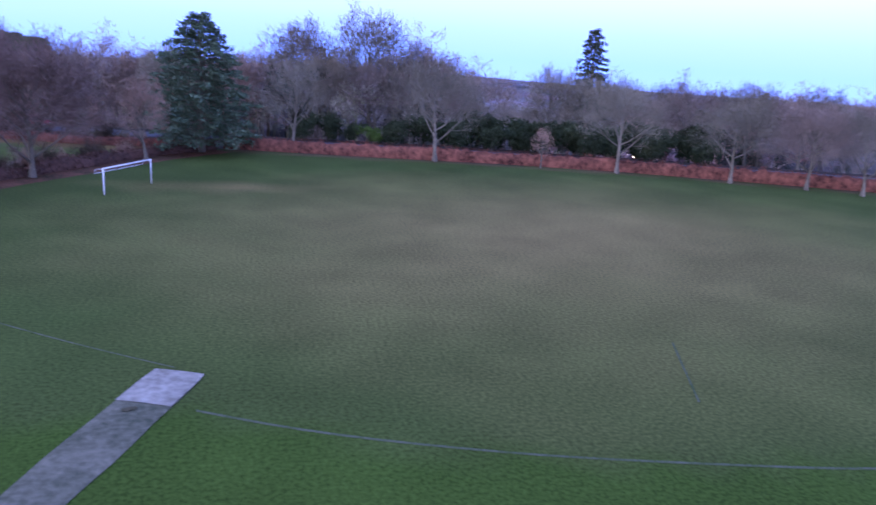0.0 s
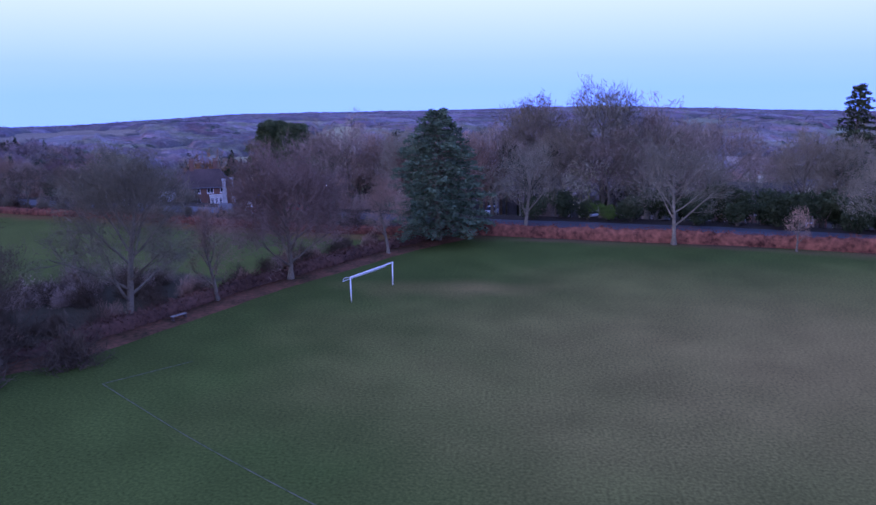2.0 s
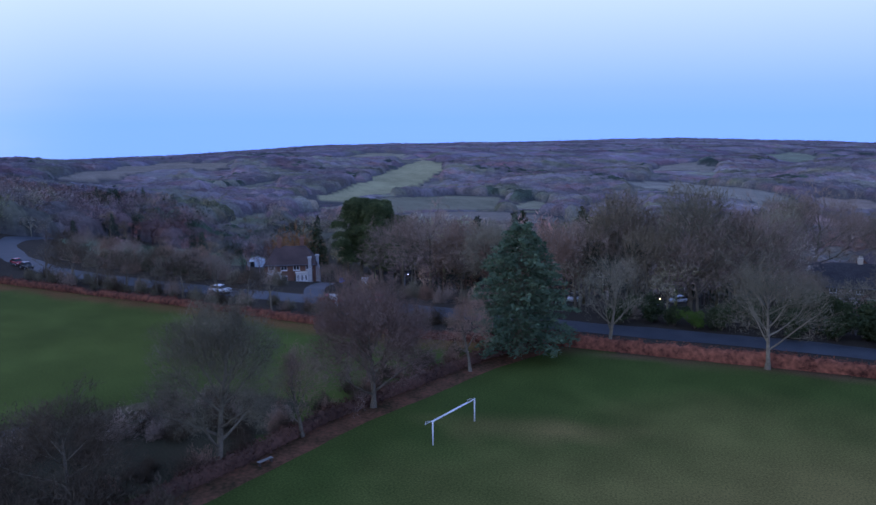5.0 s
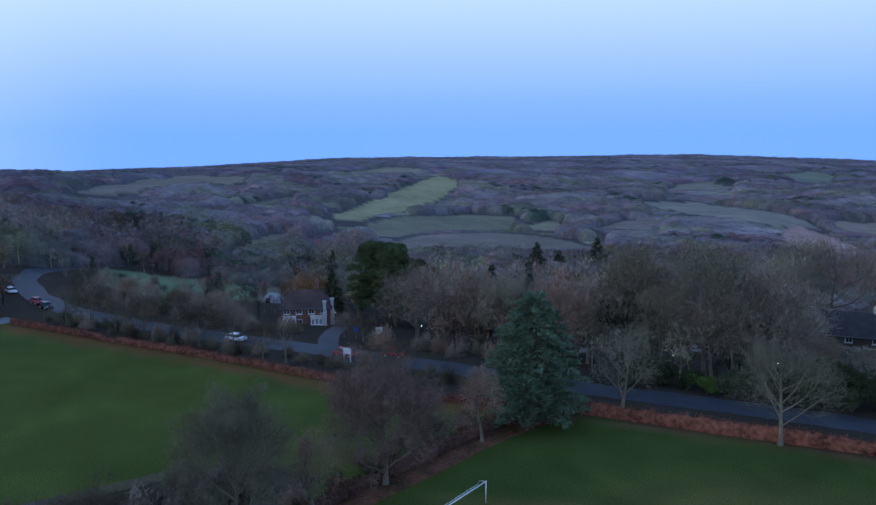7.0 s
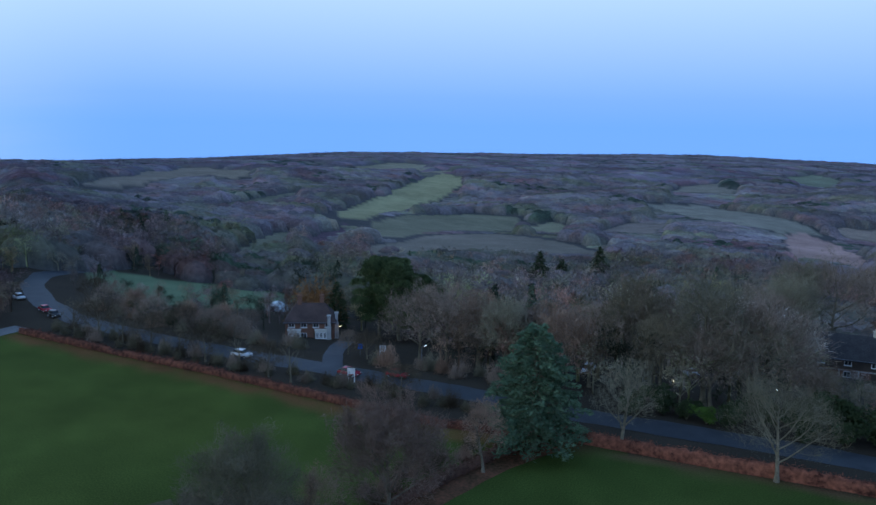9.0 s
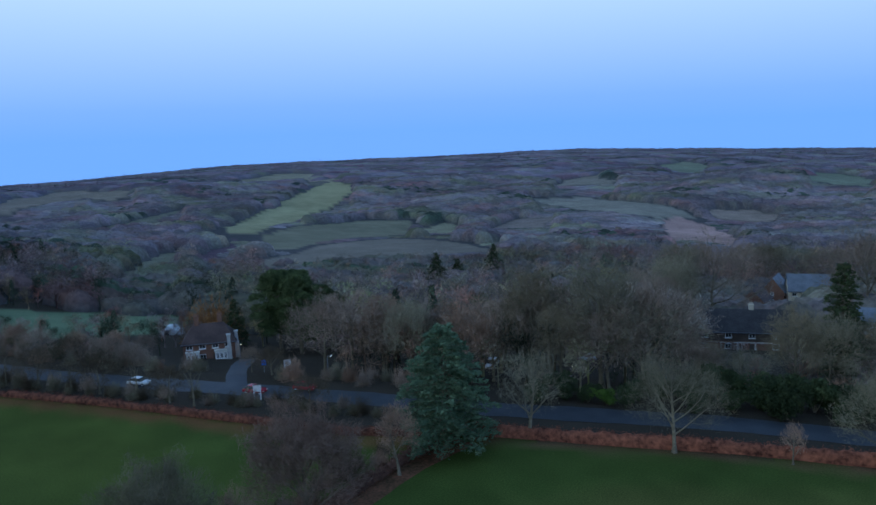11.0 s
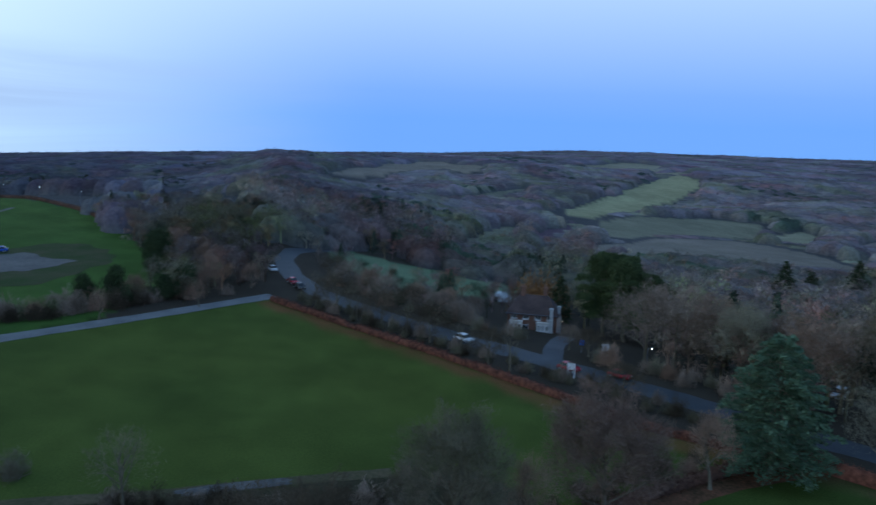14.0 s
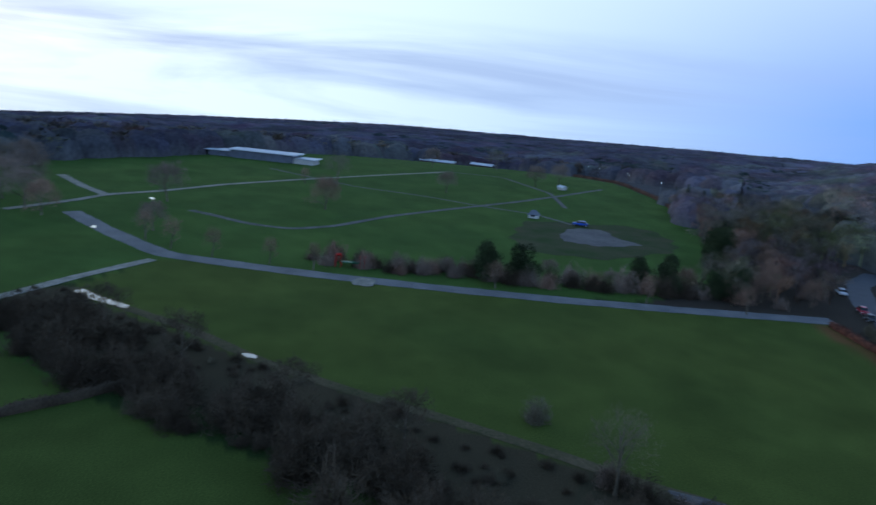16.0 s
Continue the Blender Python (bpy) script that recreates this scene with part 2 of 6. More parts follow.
def tri_mesh(name, verts, tris, mat, cover=None, soft=False, normals=None):
    """A mesh from arrays of places and triangles, with a colour for each vertex if given."""
    verts, tris = np.asarray(verts, np.float32).reshape(-1, 3), np.asarray(tris, np.int32).reshape(-1, 3)
    me = bpy.data.meshes.new(name)
    me.vertices.add(len(verts))
    me.vertices.foreach_set("co", verts.ravel())
    me.loops.add(tris.size)
    me.loops.foreach_set("vertex_index", tris.ravel())
    me.polygons.add(len(tris))
    me.polygons.foreach_set("loop_start", np.arange(0, tris.size, 3, dtype=np.int32))
    if soft:
        me.polygons.foreach_set("use_smooth", np.ones(len(tris), bool))
    if cover is not None:
        at = me.color_attributes.new("cover", "FLOAT_COLOR", "POINT")
        at.data.foreach_set("color", np.c_[cover, np.ones(len(verts))].astype(np.float32).ravel())
    me.update(calc_edges=True)
    if normals is not None:
        me.polygons.foreach_set("use_smooth", np.ones(len(tris), bool))
        me.normals_split_custom_set_from_vertices(normals)
    me.materials.append(mat)
    return me


def part(name, data, parent, label=""):
    ob = new(name, data)
    ob.parent = parent
    return tagged(ob, label)


def thing(name, at, label, category, group="", turn=0.0, size=1.0, kind=""):
    ob = new(name)
    ob.matrix_world = pose(*at, 0, 0, turn) @ Matrix.Scale(size, 4)
    return tagged(ob, label, category, group, kind)


def bm_mesh(name, bm, mat, soft=False):
    me = bpy.data.meshes.new(name)
    bm.to_mesh(me)
    bm.free()
    if soft:
        me.shade_smooth()
    me.materials.append(mat)
    return me


def box(bm, lo, hi):
    """A box between two corners."""
    lo, hi = Vector(lo), Vector(hi)
    bmesh.ops.create_cube(bm, size=1, matrix=Matrix.Translation((lo + hi) / 2) @ Matrix.Diagonal((*(hi - lo), 1)))


def shards(centres, length, width, rng, up=None, flat=0.0):
    """Loose thin triangles: twigs or leaves. up: the way in which they point, flat: how level they lie."""
    n = len(centres)
    d = rng.normal(size=(n, 3))
    if flat:
        d[:, 2] *= 1 - flat
    if up is not None:
        d = d * 0.55 + up
    d /= np.linalg.norm(d, axis=1, keepdims=True) + 1e-9
    s = np.cross(d, rng.normal(size=(n, 3)) * ([1, 1, 1] if not flat else [0.25, 0.25, 1]))
    s /= np.linalg.norm(s, axis=1, keepdims=True) + 1e-9
    ln = length * rng.uniform(0.6, 1.4, (n, 1))
    wd = width * rng.uniform(0.6, 1.4, (n, 1))
    v = np.stack([centres - d * ln / 2 + s * wd / 2, centres - d * ln / 2 - s * wd / 2, centres + d * ln / 2], 1)
    return v.reshape(-1, 3), np.arange(3 * n).reshape(-1, 3)


def scales(centres, outward, length, width, rng, jitter=0.35):
    """Loose triangles that lie round a crown like scales, facing outwards."""
    n = len(centres)
    o = outward + rng.normal(size=(n, 3)) * jitter
    o /= np.linalg.norm(o, axis=1, keepdims=True) + 1e-9
    d = np.cross(o, rng.normal(size=(n, 3)))
    d /= np.linalg.norm(d, axis=1, keepdims=True) + 1e-9
    s = np.cross(o, d)
    ln, wd = length * rng.uniform(0.6, 1.4, (n, 1)), width * rng.uniform(0.6, 1.4, (n, 1))
    v = np.stack([centres - d * ln / 2 + s * wd / 2, centres - d * ln / 2 - s * wd / 2, centres + d * ln / 2], 1)
    return v.reshape(-1, 3), np.arange(3 * n).reshape(-1, 3)


def inside(x, y, poly):
    """Which of the places lie in the polygon."""
    hit = np.zeros(np.shape(x), bool)
    for (x0, y0), (x1, y1) in zip(poly, poly[1:] + poly[:1]):
        if y0 != y1:
            hit ^= ((y0 > y) != (y1 > y)) & (x < (x1 - x0) * (y - y0) / (y1 - y0) + x0)
    return hit


def wave(x, y, s, k=0.0):
    """Cheap smooth variation between about -1 and 1, s metres wide."""
    x, y = x / s, y / s
    return (np.sin(x * 2.1 + 1.3 * np.sin(y * 1.7 + k)) + np.sin(y * 2.7 + 1.1 * np.sin(x * 1.9 + k * 2.0)) + np.sin((x + y) * 1.3 + k)) / 3


# ---- ground sheet ----
HEDGE_N = [(-9.5, 110), (9, 106.5), (28, 103.5), (46, 99), (72, 89), (110, 75)]
HEDGE_W = [(-11, 109), (-17, 101), (-24, 88), (-30, 77), (-34, 66), (-38, 57), (-46, 50), (-58, 42)]
HEDGE_U = [(-123, 133.5), (-97, 127), (-70, 121), (-48, 115), (-27, 109.5), (-14, 109)]
LANE_LINE = [(-126, 137), (-134, 106), (-141, 82), (-149, 59), (-158, 36), (-166, 19), (-175, 2), (-188, -6), (-200, -13), (-222, -24)]
PLAY = [(-11, 109)] + HEDGE_N + [(140, 40), (120, -60), (-120, -80), (-136, -32), (-100, -4), (-66, 33)] + HEDGE_W[::-1]
UPPER = HEDGE_U + HEDGE_W + [(-68, 58), (-88, 40), (-112, 16), (-140, -8), (-150, -12), (-172, 2)] + LANE_LINE[5::-1]
PARK = [(-150, 20), (-172, 5), (-140, -25), (-110, -10), (-90, 0), (-60, -20), (-80, -90), (-290, -70), (-330, -50), (-425, 55), (-480, 150),
        (-470, 205), (-392, 206), (-355, 213), (-298, 201), (-240, 181), (-205, 160), (-160, 140), (-140, 100)]
PASTURES = [
    ([(-272, 666), (-241, 610), (-222, 620), (-222, 696), (-256, 906), (-234, 944), (-236, 1023), (-256, 1238), (-302, 1268), (-329, 1225), (-332, 1121), (-308, 948), (-314, 860)], (0.209, 0.230, 0.106)),
    ([(-597, 1604), (-497, 1375), (-432, 1445), (-397, 1480), (-443, 1730), (-537, 1711)], (0.180, 0.202, 0.106)),
    ([(-370, 1330), (-345, 1255), (-300, 1290), (-330, 1480), (-375, 1490)], (0.190, 0.205, 0.106)),
    ([(-195, 339), (-178, 307), (-175, 330), (-184, 381), (-209, 471), (-229, 494), (-220, 430), (-204, 367)], (0.130, 0.150, 0.075)),
    ([(-212, 605), (-204, 715), (-168, 800), (-108, 800), (-96, 705), (-140, 640), (-158, 530), (-178, 520)], (0.137, 0.158, 0.079)),
    ([(-155, 440), (-145, 545), (-105, 632), (-38, 560), (-12, 490), (-70, 462), (-106, 430), (-126, 388)], (0.140, 0.146, 0.085)),
    ([(19, 961), (85, 999), (136, 913), (182, 807), (182, 771), (137, 744), (98, 770), (51, 903)], (0.180, 0.202, 0.119)),
    ([(137, 733), (164, 773), (181, 715), (162, 545), (139, 520), (132, 586), (111, 562)], (0.270, 0.220, 0.140)),
    ([(200, 835), (254, 862), (278, 826), (244, 774), (204, 783)], (0.187, 0.180, 0.106)),
    ([(293, 1618), (374, 1702), (374, 1475), (323, 1345), (254, 1282)], (0.137, 0.180, 0.092)),
    ([(434, 1198), (478, 1188), (504, 1130), (435, 983), (411, 1020), (390, 1056)], (0.137, 0.180, 0.092)),
    ([(-672, 1102), (-774, 1363), (-611, 1195), (-530, 1002), (-556, 977)], (0.155, 0.162, 0.092)),
    ([(-97, 735), (-72, 791), (-55, 754), (-61, 665)], (0.180, 0.205, 0.100)),
    ([(-233, 604), (-192, 500), (-169, 389), (-198, 451)], (0.085, 0.072, 0.064)),
    ([(-646, 777), (-676, 888), (-900, 1400), (-760, 1352), (-665, 1185), (-611, 854)], (0.150, 0.156, 0.092)),
    ([(-432, 740), (-416, 864), (-400, 905), (-388, 788), (-400, 720)], (0.122, 0.144, 0.079)),
    ([(60, 1150), (80, 1290), (150, 1300), (150, 1150)], (0.166, 0.180, 0.106)),
    ([(-30, 700), (0, 790), (40, 760), (30, 680)], (0.150, 0.150, 0.095)),
    ([(-200, 240), (-165, 222), (-147, 232), (-105, 240), (-92, 214), (-110, 183), (-130, 179), (-155, 195)], (0.101, 0.158, 0.066)),
]


def warped(x, y):
    """Bends straight field edges a little, more so far off."""
    k = np.clip((np.hypot(x, y) - 250) / 500, 0, 1)
    return x + k * 7 * wave(x, y, 48, 0.9), y + k * 14 * wave(x, y, 70, 2.9)


def in_pasture(x, y, grow=0.0):
    x, y = warped(x, y)
    hit = np.zeros(np.shape(x), bool)
    for poly, _ in PASTURES:
        cx, cy = np.mean(poly, 0)
        hit |= inside(cx + (x - cx) / (1 + grow), cy + (y - cy) / (1 + grow), poly)
    return hit


def clumps(x, y, cell, seed):
    """Uneven patches about a cell wide, from -1 to 1, over the fields."""
    g = np.random.default_rng(seed).uniform(-1, 1, (512, 512))
    u, v = (x * 0.8 + y * 0.6) / cell + 256, (y * 0.8 - x * 0.6) / cell + 256
    u, v = np.clip(u, 0, 510.9), np.clip(v, 0, 510.9)
    i, j = u.astype(int), v.astype(int)
    a, b = u - i, v - j
    a, b = a * a * (3 - 2 * a), b * b * (3 - 2 * b)
    return (g[i, j] * (1 - a) + g[i + 1, j] * a) * (1 - b) + (g[i, j + 1] * (1 - a) + g[i + 1, j + 1] * a) * b


def ground_cover(x, y):
    """Base colour of the ground at each place."""
    n1, n2 = wave(x, y, 9, 0.4), wave(x, y, 2.6, 1.7)
    c = np.zeros((len(x), 3)) + (0.055, 0.045, 0.035)                        # woodland floor
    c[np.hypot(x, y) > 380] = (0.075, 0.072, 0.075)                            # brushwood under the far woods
    c[(np.hypot(x, y) < 260) & (y < 100) & (x < 0)] = (0.028, 0.046, 0.014)          # rough grass round the fields
    play, upper, park = inside(x, y, PLAY), inside(x, y, UPPER), inside(x, y, PARK)
    c[inside(x, y, [(-30, 78), (-27, 100), (-70, 62), (-150, -14), (-146, -24), (-92, 12), (-60, 40), (-36, 56)])] = (0.056, 0.047, 0.029)   # rank winter scrub
    c[park] = (0.060, 0.106, 0.025)
    c[upper] = (0.069, 0.094, 0.022)
    field = upper | park
    pale = np.clip(0.5 + 0.26 * wave(x, y, 13, 4.0) + 0.24 * wave(x, y, 34, 1.0), 0, 1)[:, None]      # drier, yellower swathes
    c[field] *= (np.array((0.90, 0.94, 0.96)) * (1 - pale) + np.array((1.20, 1.10, 1.06)) * pale)[field]
    c[inside(x, y, [(-74, 53), (-66, 62), (-52, 77), (-42, 84), (-33, 82), (-36, 62), (-48, 50), (-60, 42)])] = (0.052, 0.047, 0.029)      # scrub before the hedge
    c[play] = (0.062, 0.088, 0.021)
    # the worn middle of the pitch, its goal mouth and the trodden strip under the hedge
    worn = np.clip(1.15 - np.hypot((x - 22) / 40, (y - 59) / 33) + 0.10 * n1 + 0.05 * n2, 0, 1) * 0.52
    mouth = np.clip(1.1 - np.hypot((x + 6) / 13, (y - 79) / 5) + 0.2 * n2 + 0.2 * n1, 0, 1) * 0.55
    hx, hy = np.array(sorted(HEDGE_N)).T
    foot = np.clip(1 - np.abs(y - np.interp(x, hx, hy) + 1.7) / 2.1 + 0.3 * n2, 0, 1) * (x > -9) * 0.85
    w = np.maximum(worn, mouth)[:, None] * play[:, None]
    c = c * (1 - w) + np.array((0.310, 0.205, 0.084)) * w
    w = (foot * play)[:, None]                                               # fallen beech leaves
    c = c * (1 - w) + np.array((0.150, 0.088, 0.052)) * w
    green = np.clip((np.interp(x, [-40, -3.6, 4.6, 16, 60], [28, 28.9, 25.6, 23.2, 22]) - y) / 0.8, 0, 1) * play * (x > -30) * 0.7
    c = c * (1 - green[:, None]) + np.array((0.046, 0.088, 0.012)) * green[:, None]
    ux, uy = np.array(sorted(HEDGE_U)).T
    litter = np.clip(1.1 - np.abs(y - np.interp(x, ux, uy) + 2.2) / 3.3 + 0.35 * n2, 0, 1) * ((x > -124) & (x < -14)) * 0.8      # leaves blown along the upper hedge
    c = c * (1 - litter[:, None]) + np.array((0.165, 0.074, 0.037)) * litter[:, None]
    grass = play | field
    c[grass] *= (1 + 0.10 * clumps(x, y, 2.6, 6) + 0.05 * clumps(x, y, 7.3, 7))[grass][:, None]
    wx, wy = warped(x, y)
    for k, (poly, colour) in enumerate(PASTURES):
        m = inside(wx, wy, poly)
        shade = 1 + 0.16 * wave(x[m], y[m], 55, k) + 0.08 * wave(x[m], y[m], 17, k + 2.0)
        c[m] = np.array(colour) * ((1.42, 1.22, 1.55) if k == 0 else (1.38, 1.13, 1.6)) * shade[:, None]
    return c * (1 + 0.04 * n1)[:, None]


def build_ground():
    az = np.radians(np.r_[np.arange(-46, 122, 0.36), np.arange(122, 314, 4.0)])
    r = np.r_[np.linspace(1, 40, 22), np.geomspace(41, 1500, 165), np.geomspace(1540, 2760, 30), np.geomspace(2820, 4300, 8)]
    a, rr = np.meshgrid(az, r)
    x, y = (EYE[0] - np.sin(a) * rr).ravel(), (EYE[1] + np.cos(a) * rr).ravel()
    z = land(x, y)
    m, n = a.shape
    i = np.arange(m * n).reshape(m, n)
    j = np.roll(i, -1, axis=1)
    quads = np.stack([i[:-1], j[:-1], j[1:], i[1:]], -1).reshape(-1, 4)
    tris = np.concatenate([quads[:, [0, 2, 1]], quads[:, [0, 3, 2]]])
    hub = np.array([[EYE[0], EYE[1], 0.0]])
    v = np.concatenate([np.c_[x, y, z], hub])
    fan = np.stack([np.full(n, m * n), j[0], i[0]], 1)[:, [0, 2, 1]]
    cover = np.concatenate([ground_cover(x, y), [[0.05, 0.08, 0.03]]])
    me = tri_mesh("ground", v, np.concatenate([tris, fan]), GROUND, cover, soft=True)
    me.flip_normals() if me.polygons[len(me.polygons) // 2].normal.z < 0 else None
    tagged(new("ground", me), "winter grass playing fields, woodland floor and hill pasture", "ground", kind="structure")


build_ground()


def strip(name, line, width, mat, label, lift=0.05, category="road", ends=1.0, kind="structure", thick=0.0):
    """A band of paving that follows a line over the ground."""
    p = np.array(line, float)
    seg = np.hypot(*np.diff(p, axis=0).T)
    s = np.r_[0, np.cumsum(seg)]
    t = np.arange(0, s[-1] + 1.5, 1.5).clip(0, s[-1])
    # rounded course
    x = np.interp(t, s, p[:, 0])
    y = np.interp(t, s, p[:, 1])
    for _ in range(6):
        x[1:-1], y[1:-1] = (x[:-2] + x[1:-1] * 2 + x[2:]) / 4, (y[:-2] + y[1:-1] * 2 + y[2:]) / 4
    dx, dy = np.gradient(x), np.gradient(y)
    ln = np.hypot(dx, dy)
    nx, ny = -dy / ln, dx / ln
    w = width / 2 * (1 + 0.05 * np.sin(t * 0.35) + 0.03 * np.sin(t * 1.1))
    cols = []
    for f in (-1, -0.5, 0, 0.5, 1):
        px, py = x + nx * w * f, y + ny * w * f
        cols.append(np.c_[px, py, land(px, py) + lift + 0.03 * (1 - f * f)])
    v = np.concatenate(cols)
    k = len(t)
    q = []
    for c in range(4):
        a = np.arange(k - 1) + c * k
        q += [np.stack([a, a + 1, a + k + 1], 1), np.stack([a, a + k + 1, a + k], 1)]
    me = tri_mesh(name, v, np.concatenate(q), mat, soft=True)
    if sum(pl.normal.z for pl in me.polygons[:20]) < 0:
        me.flip_normals()
    return tagged(new(name, me), label, category, kind=kind)


strip("road", ROAD_LINE[1:13] + [(-156, 173), (-167, 190), (-172, 214), (-174, 240)], 5.8, TARMAC, "grey tarmac road behind the russet hedge", 0.06)
strip("lane", LANE_LINE, 5.0, LANE, "pale tarmac lane along the green field", 0.06)

# ---- trees ----
RNG = np.random.default_rng(7)


class Tubes:
    """Tapered branches gathered into one mesh."""

    def __init__(self):
        self.v, self.f, self.n = [], [], 0

    def add(self, pts, radii, sides):
        pts = np.asarray(pts, float)
        d = np.gradient(pts, axis=0)
        d /= np.linalg.norm(d, axis=1, keepdims=True) + 1e-9
        ref = np.array([0.31, 0.95, 0.05]) if abs(d[0, 2]) > 0.8 else np.array([0.0, 0.0, 1.0])
        a = np.cross(d, ref)
        a /= np.linalg.norm(a, axis=1, keepdims=True) + 1e-9
        b = np.cross(d, a)
        ang = np.arange(sides) * 2 * np.pi / sides
        ring = pts[:, None] + np.asarray(radii)[:, None, None] * (np.cos(ang)[None, :, None] * a[:, None] + np.sin(ang)[None, :, None] * b[:, None])
        k = len(pts)
        i = np.arange(k * sides).reshape(k, sides) + self.n
        j = np.roll(i, -1, axis=1)
        q = np.stack([i[:-1], j[:-1], j[1:], i[1:]], -1).reshape(-1, 4)
        self.v.append(ring.reshape(-1, 3))
        self.f += [q[:, [0, 1, 2]], q[:, [0, 2, 3]]]
        self.n += k * sides

    def mesh(self, name, mat):
        return tri_mesh(name, np.concatenate(self.v), np.concatenate(self.f), mat, soft=True)


def bent(rng, start, way, length, steps, wander, lift):
    """A wandering line, which turns upwards by lift."""
    pts, d = [np.array(start, float)], np.array(way, float)
    for _ in range(steps):
        d = d + rng.normal(size=3) * wander + np.array([0, 0, lift])
        d /= np.linalg.norm(d)
        pts.append(pts[-1] + d * length / steps)
    return pts


def side_way(rng, d, angle):
    """A way that leaves d at an angle."""
    a = np.cross(d, rng.normal(size=3))
    a /= np.linalg.norm(a) + 1e-9
    return d * math.cos(angle) + a * math.sin(angle)


def bare_tree(seed, height=12.0, clear=0.2, spread=0.42, limbs=9, twigs=30, twig=0.034, upright=0.5, spurs=True, bark=None):
    """A leafless tree: trunk and limbs, and a haze of twigs. clear: share of the height without limbs."""
    rng = np.random.default_rng(seed)
    wood, fine = Tubes(), []
    r0 = height * 0.021 + 0.03
    top = height * 0.72
    trunk = bent(rng, (0, 0, -0.15), (0, 0, 1), top, 8, 0.045, 0.05)
    rad = np.linspace(r0, r0 * 0.28, 9)
    rad[0] *= 1.55
    wood.add(trunk, rad, 8)
    trunk = np.array(trunk)
    crown = height * spread
    for n in range(limbs):
        u = clear / 0.72 + (1 - clear / 0.72) * ((n + rng.uniform(0.1, 0.9)) / limbs) ** 0.85
        at = trunk[0] + (np.array([np.interp(u, np.linspace(0, 1, 9), trunk[:, c]) for c in range(3)]) - trunk[0])
        az = n * 2.4 + rng.uniform(-0.5, 0.5)
        rise = upright + 0.5 * u + rng.uniform(-0.15, 0.15)
        way = np.array([math.cos(az) * math.cos(rise), math.sin(az) * math.cos(rise), math.sin(rise)])
        long = crown * (1.12 - 0.45 * max(0, u - 0.45) - 0.35 * max(0, 0.3 - u)) * rng.uniform(0.85, 1.15)
        if u > 0.9:
            long = height * 0.30
        limb = bent(rng, at, way, long, 5, 0.10, 0.06)
        lr = r0 * (0.52 - 0.28 * u)
        wood.add(limb, np.linspace(lr, lr * 0.25, 6), 5)
        limb = np.array(limb)
        for b in range(5):
            v = 0.28 + 0.72 * (b + rng.uniform(0, 1)) / 5
            p = np.array([np.interp(v, np.linspace(0, 1, 6), limb[:, c]) for c in range(3)])
            d = limb[min(5, int(v * 5) + 1)] - limb[min(4, int(v * 5))]
            d = side_way(rng, d / np.linalg.norm(d), rng.uniform(0.4, 0.9))
            bl = long * (0.52 - 0.2 * v) * rng.uniform(0.8, 1.2)
            br = bent(rng, p, d, bl, 3, 0.14, 0.10)
            wood.add(br, np.linspace(lr * 0.36, lr * 0.10, 4), 3)
            br = np.array(br)
            for s in range(4):
                w = 0.3 + 0.7 * (s + rng.uniform(0, 1)) / 4
                q = np.array([np.interp(w, np.linspace(0, 1, 4), br[:, c]) for c in range(3)])
                e = side_way(rng, (br[-1] - br[0]) / (np.linalg.norm(br[-1] - br[0]) + 1e-9), rng.uniform(0.3, 0.9))
                sl = bl * rng.uniform(0.35, 0.6)
                sp = np.array(bent(rng, q, e, sl, 2, 0.15, 0.10))
                if spurs:
                    wood.add(sp, np.linspace(lr * 0.13, lr * 0.05, 3), 3)
                few = twigs // 2
                along = rng.uniform(0.1, 1.05, few)[:, None]
                c = sp[0] + (sp[2] - sp[0]) * along + rng.normal(size=(few, 3)) * height * 0.025
                fine.append((c, np.repeat((e * 0.6 + np.array([0, 0, 0.25]))[None], few, 0)))
    # the outermost haze, which rounds the crown
    k = twigs * 210
    d = rng.normal(size=(k, 3))
    d /= np.linalg.norm(d, axis=1, keepdims=True)
    d[:, 2] = np.where(d[:, 2] < -0.5, -d[:, 2], d[:, 2])
    mid, half = height * (0.5 + clear * 0.55), height * (0.5 - clear * 0.42)
    rr = rng.uniform(0.22, 1.0, k) ** 0.5 * (1 + 0.10 * np.sin(5 * np.arctan2(d[:, 1], d[:, 0]) + seed) + 0.08 * np.sin(9 * d[:, 2] + seed))
    c = np.c_[d[:, :2] * crown * 1.08, d[:, 2] * half * 1.03] * rr[:, None] + [0, 0, mid]
    fine.append((c, d * 0.8 + [0, 0, 0.35]))
    c, up = np.concatenate([f[0] for f in fine]), np.concatenate([f[1] for f in fine])
    v, f = shards(c, height * 0.062, twig, rng, up)
    return wood.mesh("trunk", bark or BARK), v, f


TREE_KINDS = {}


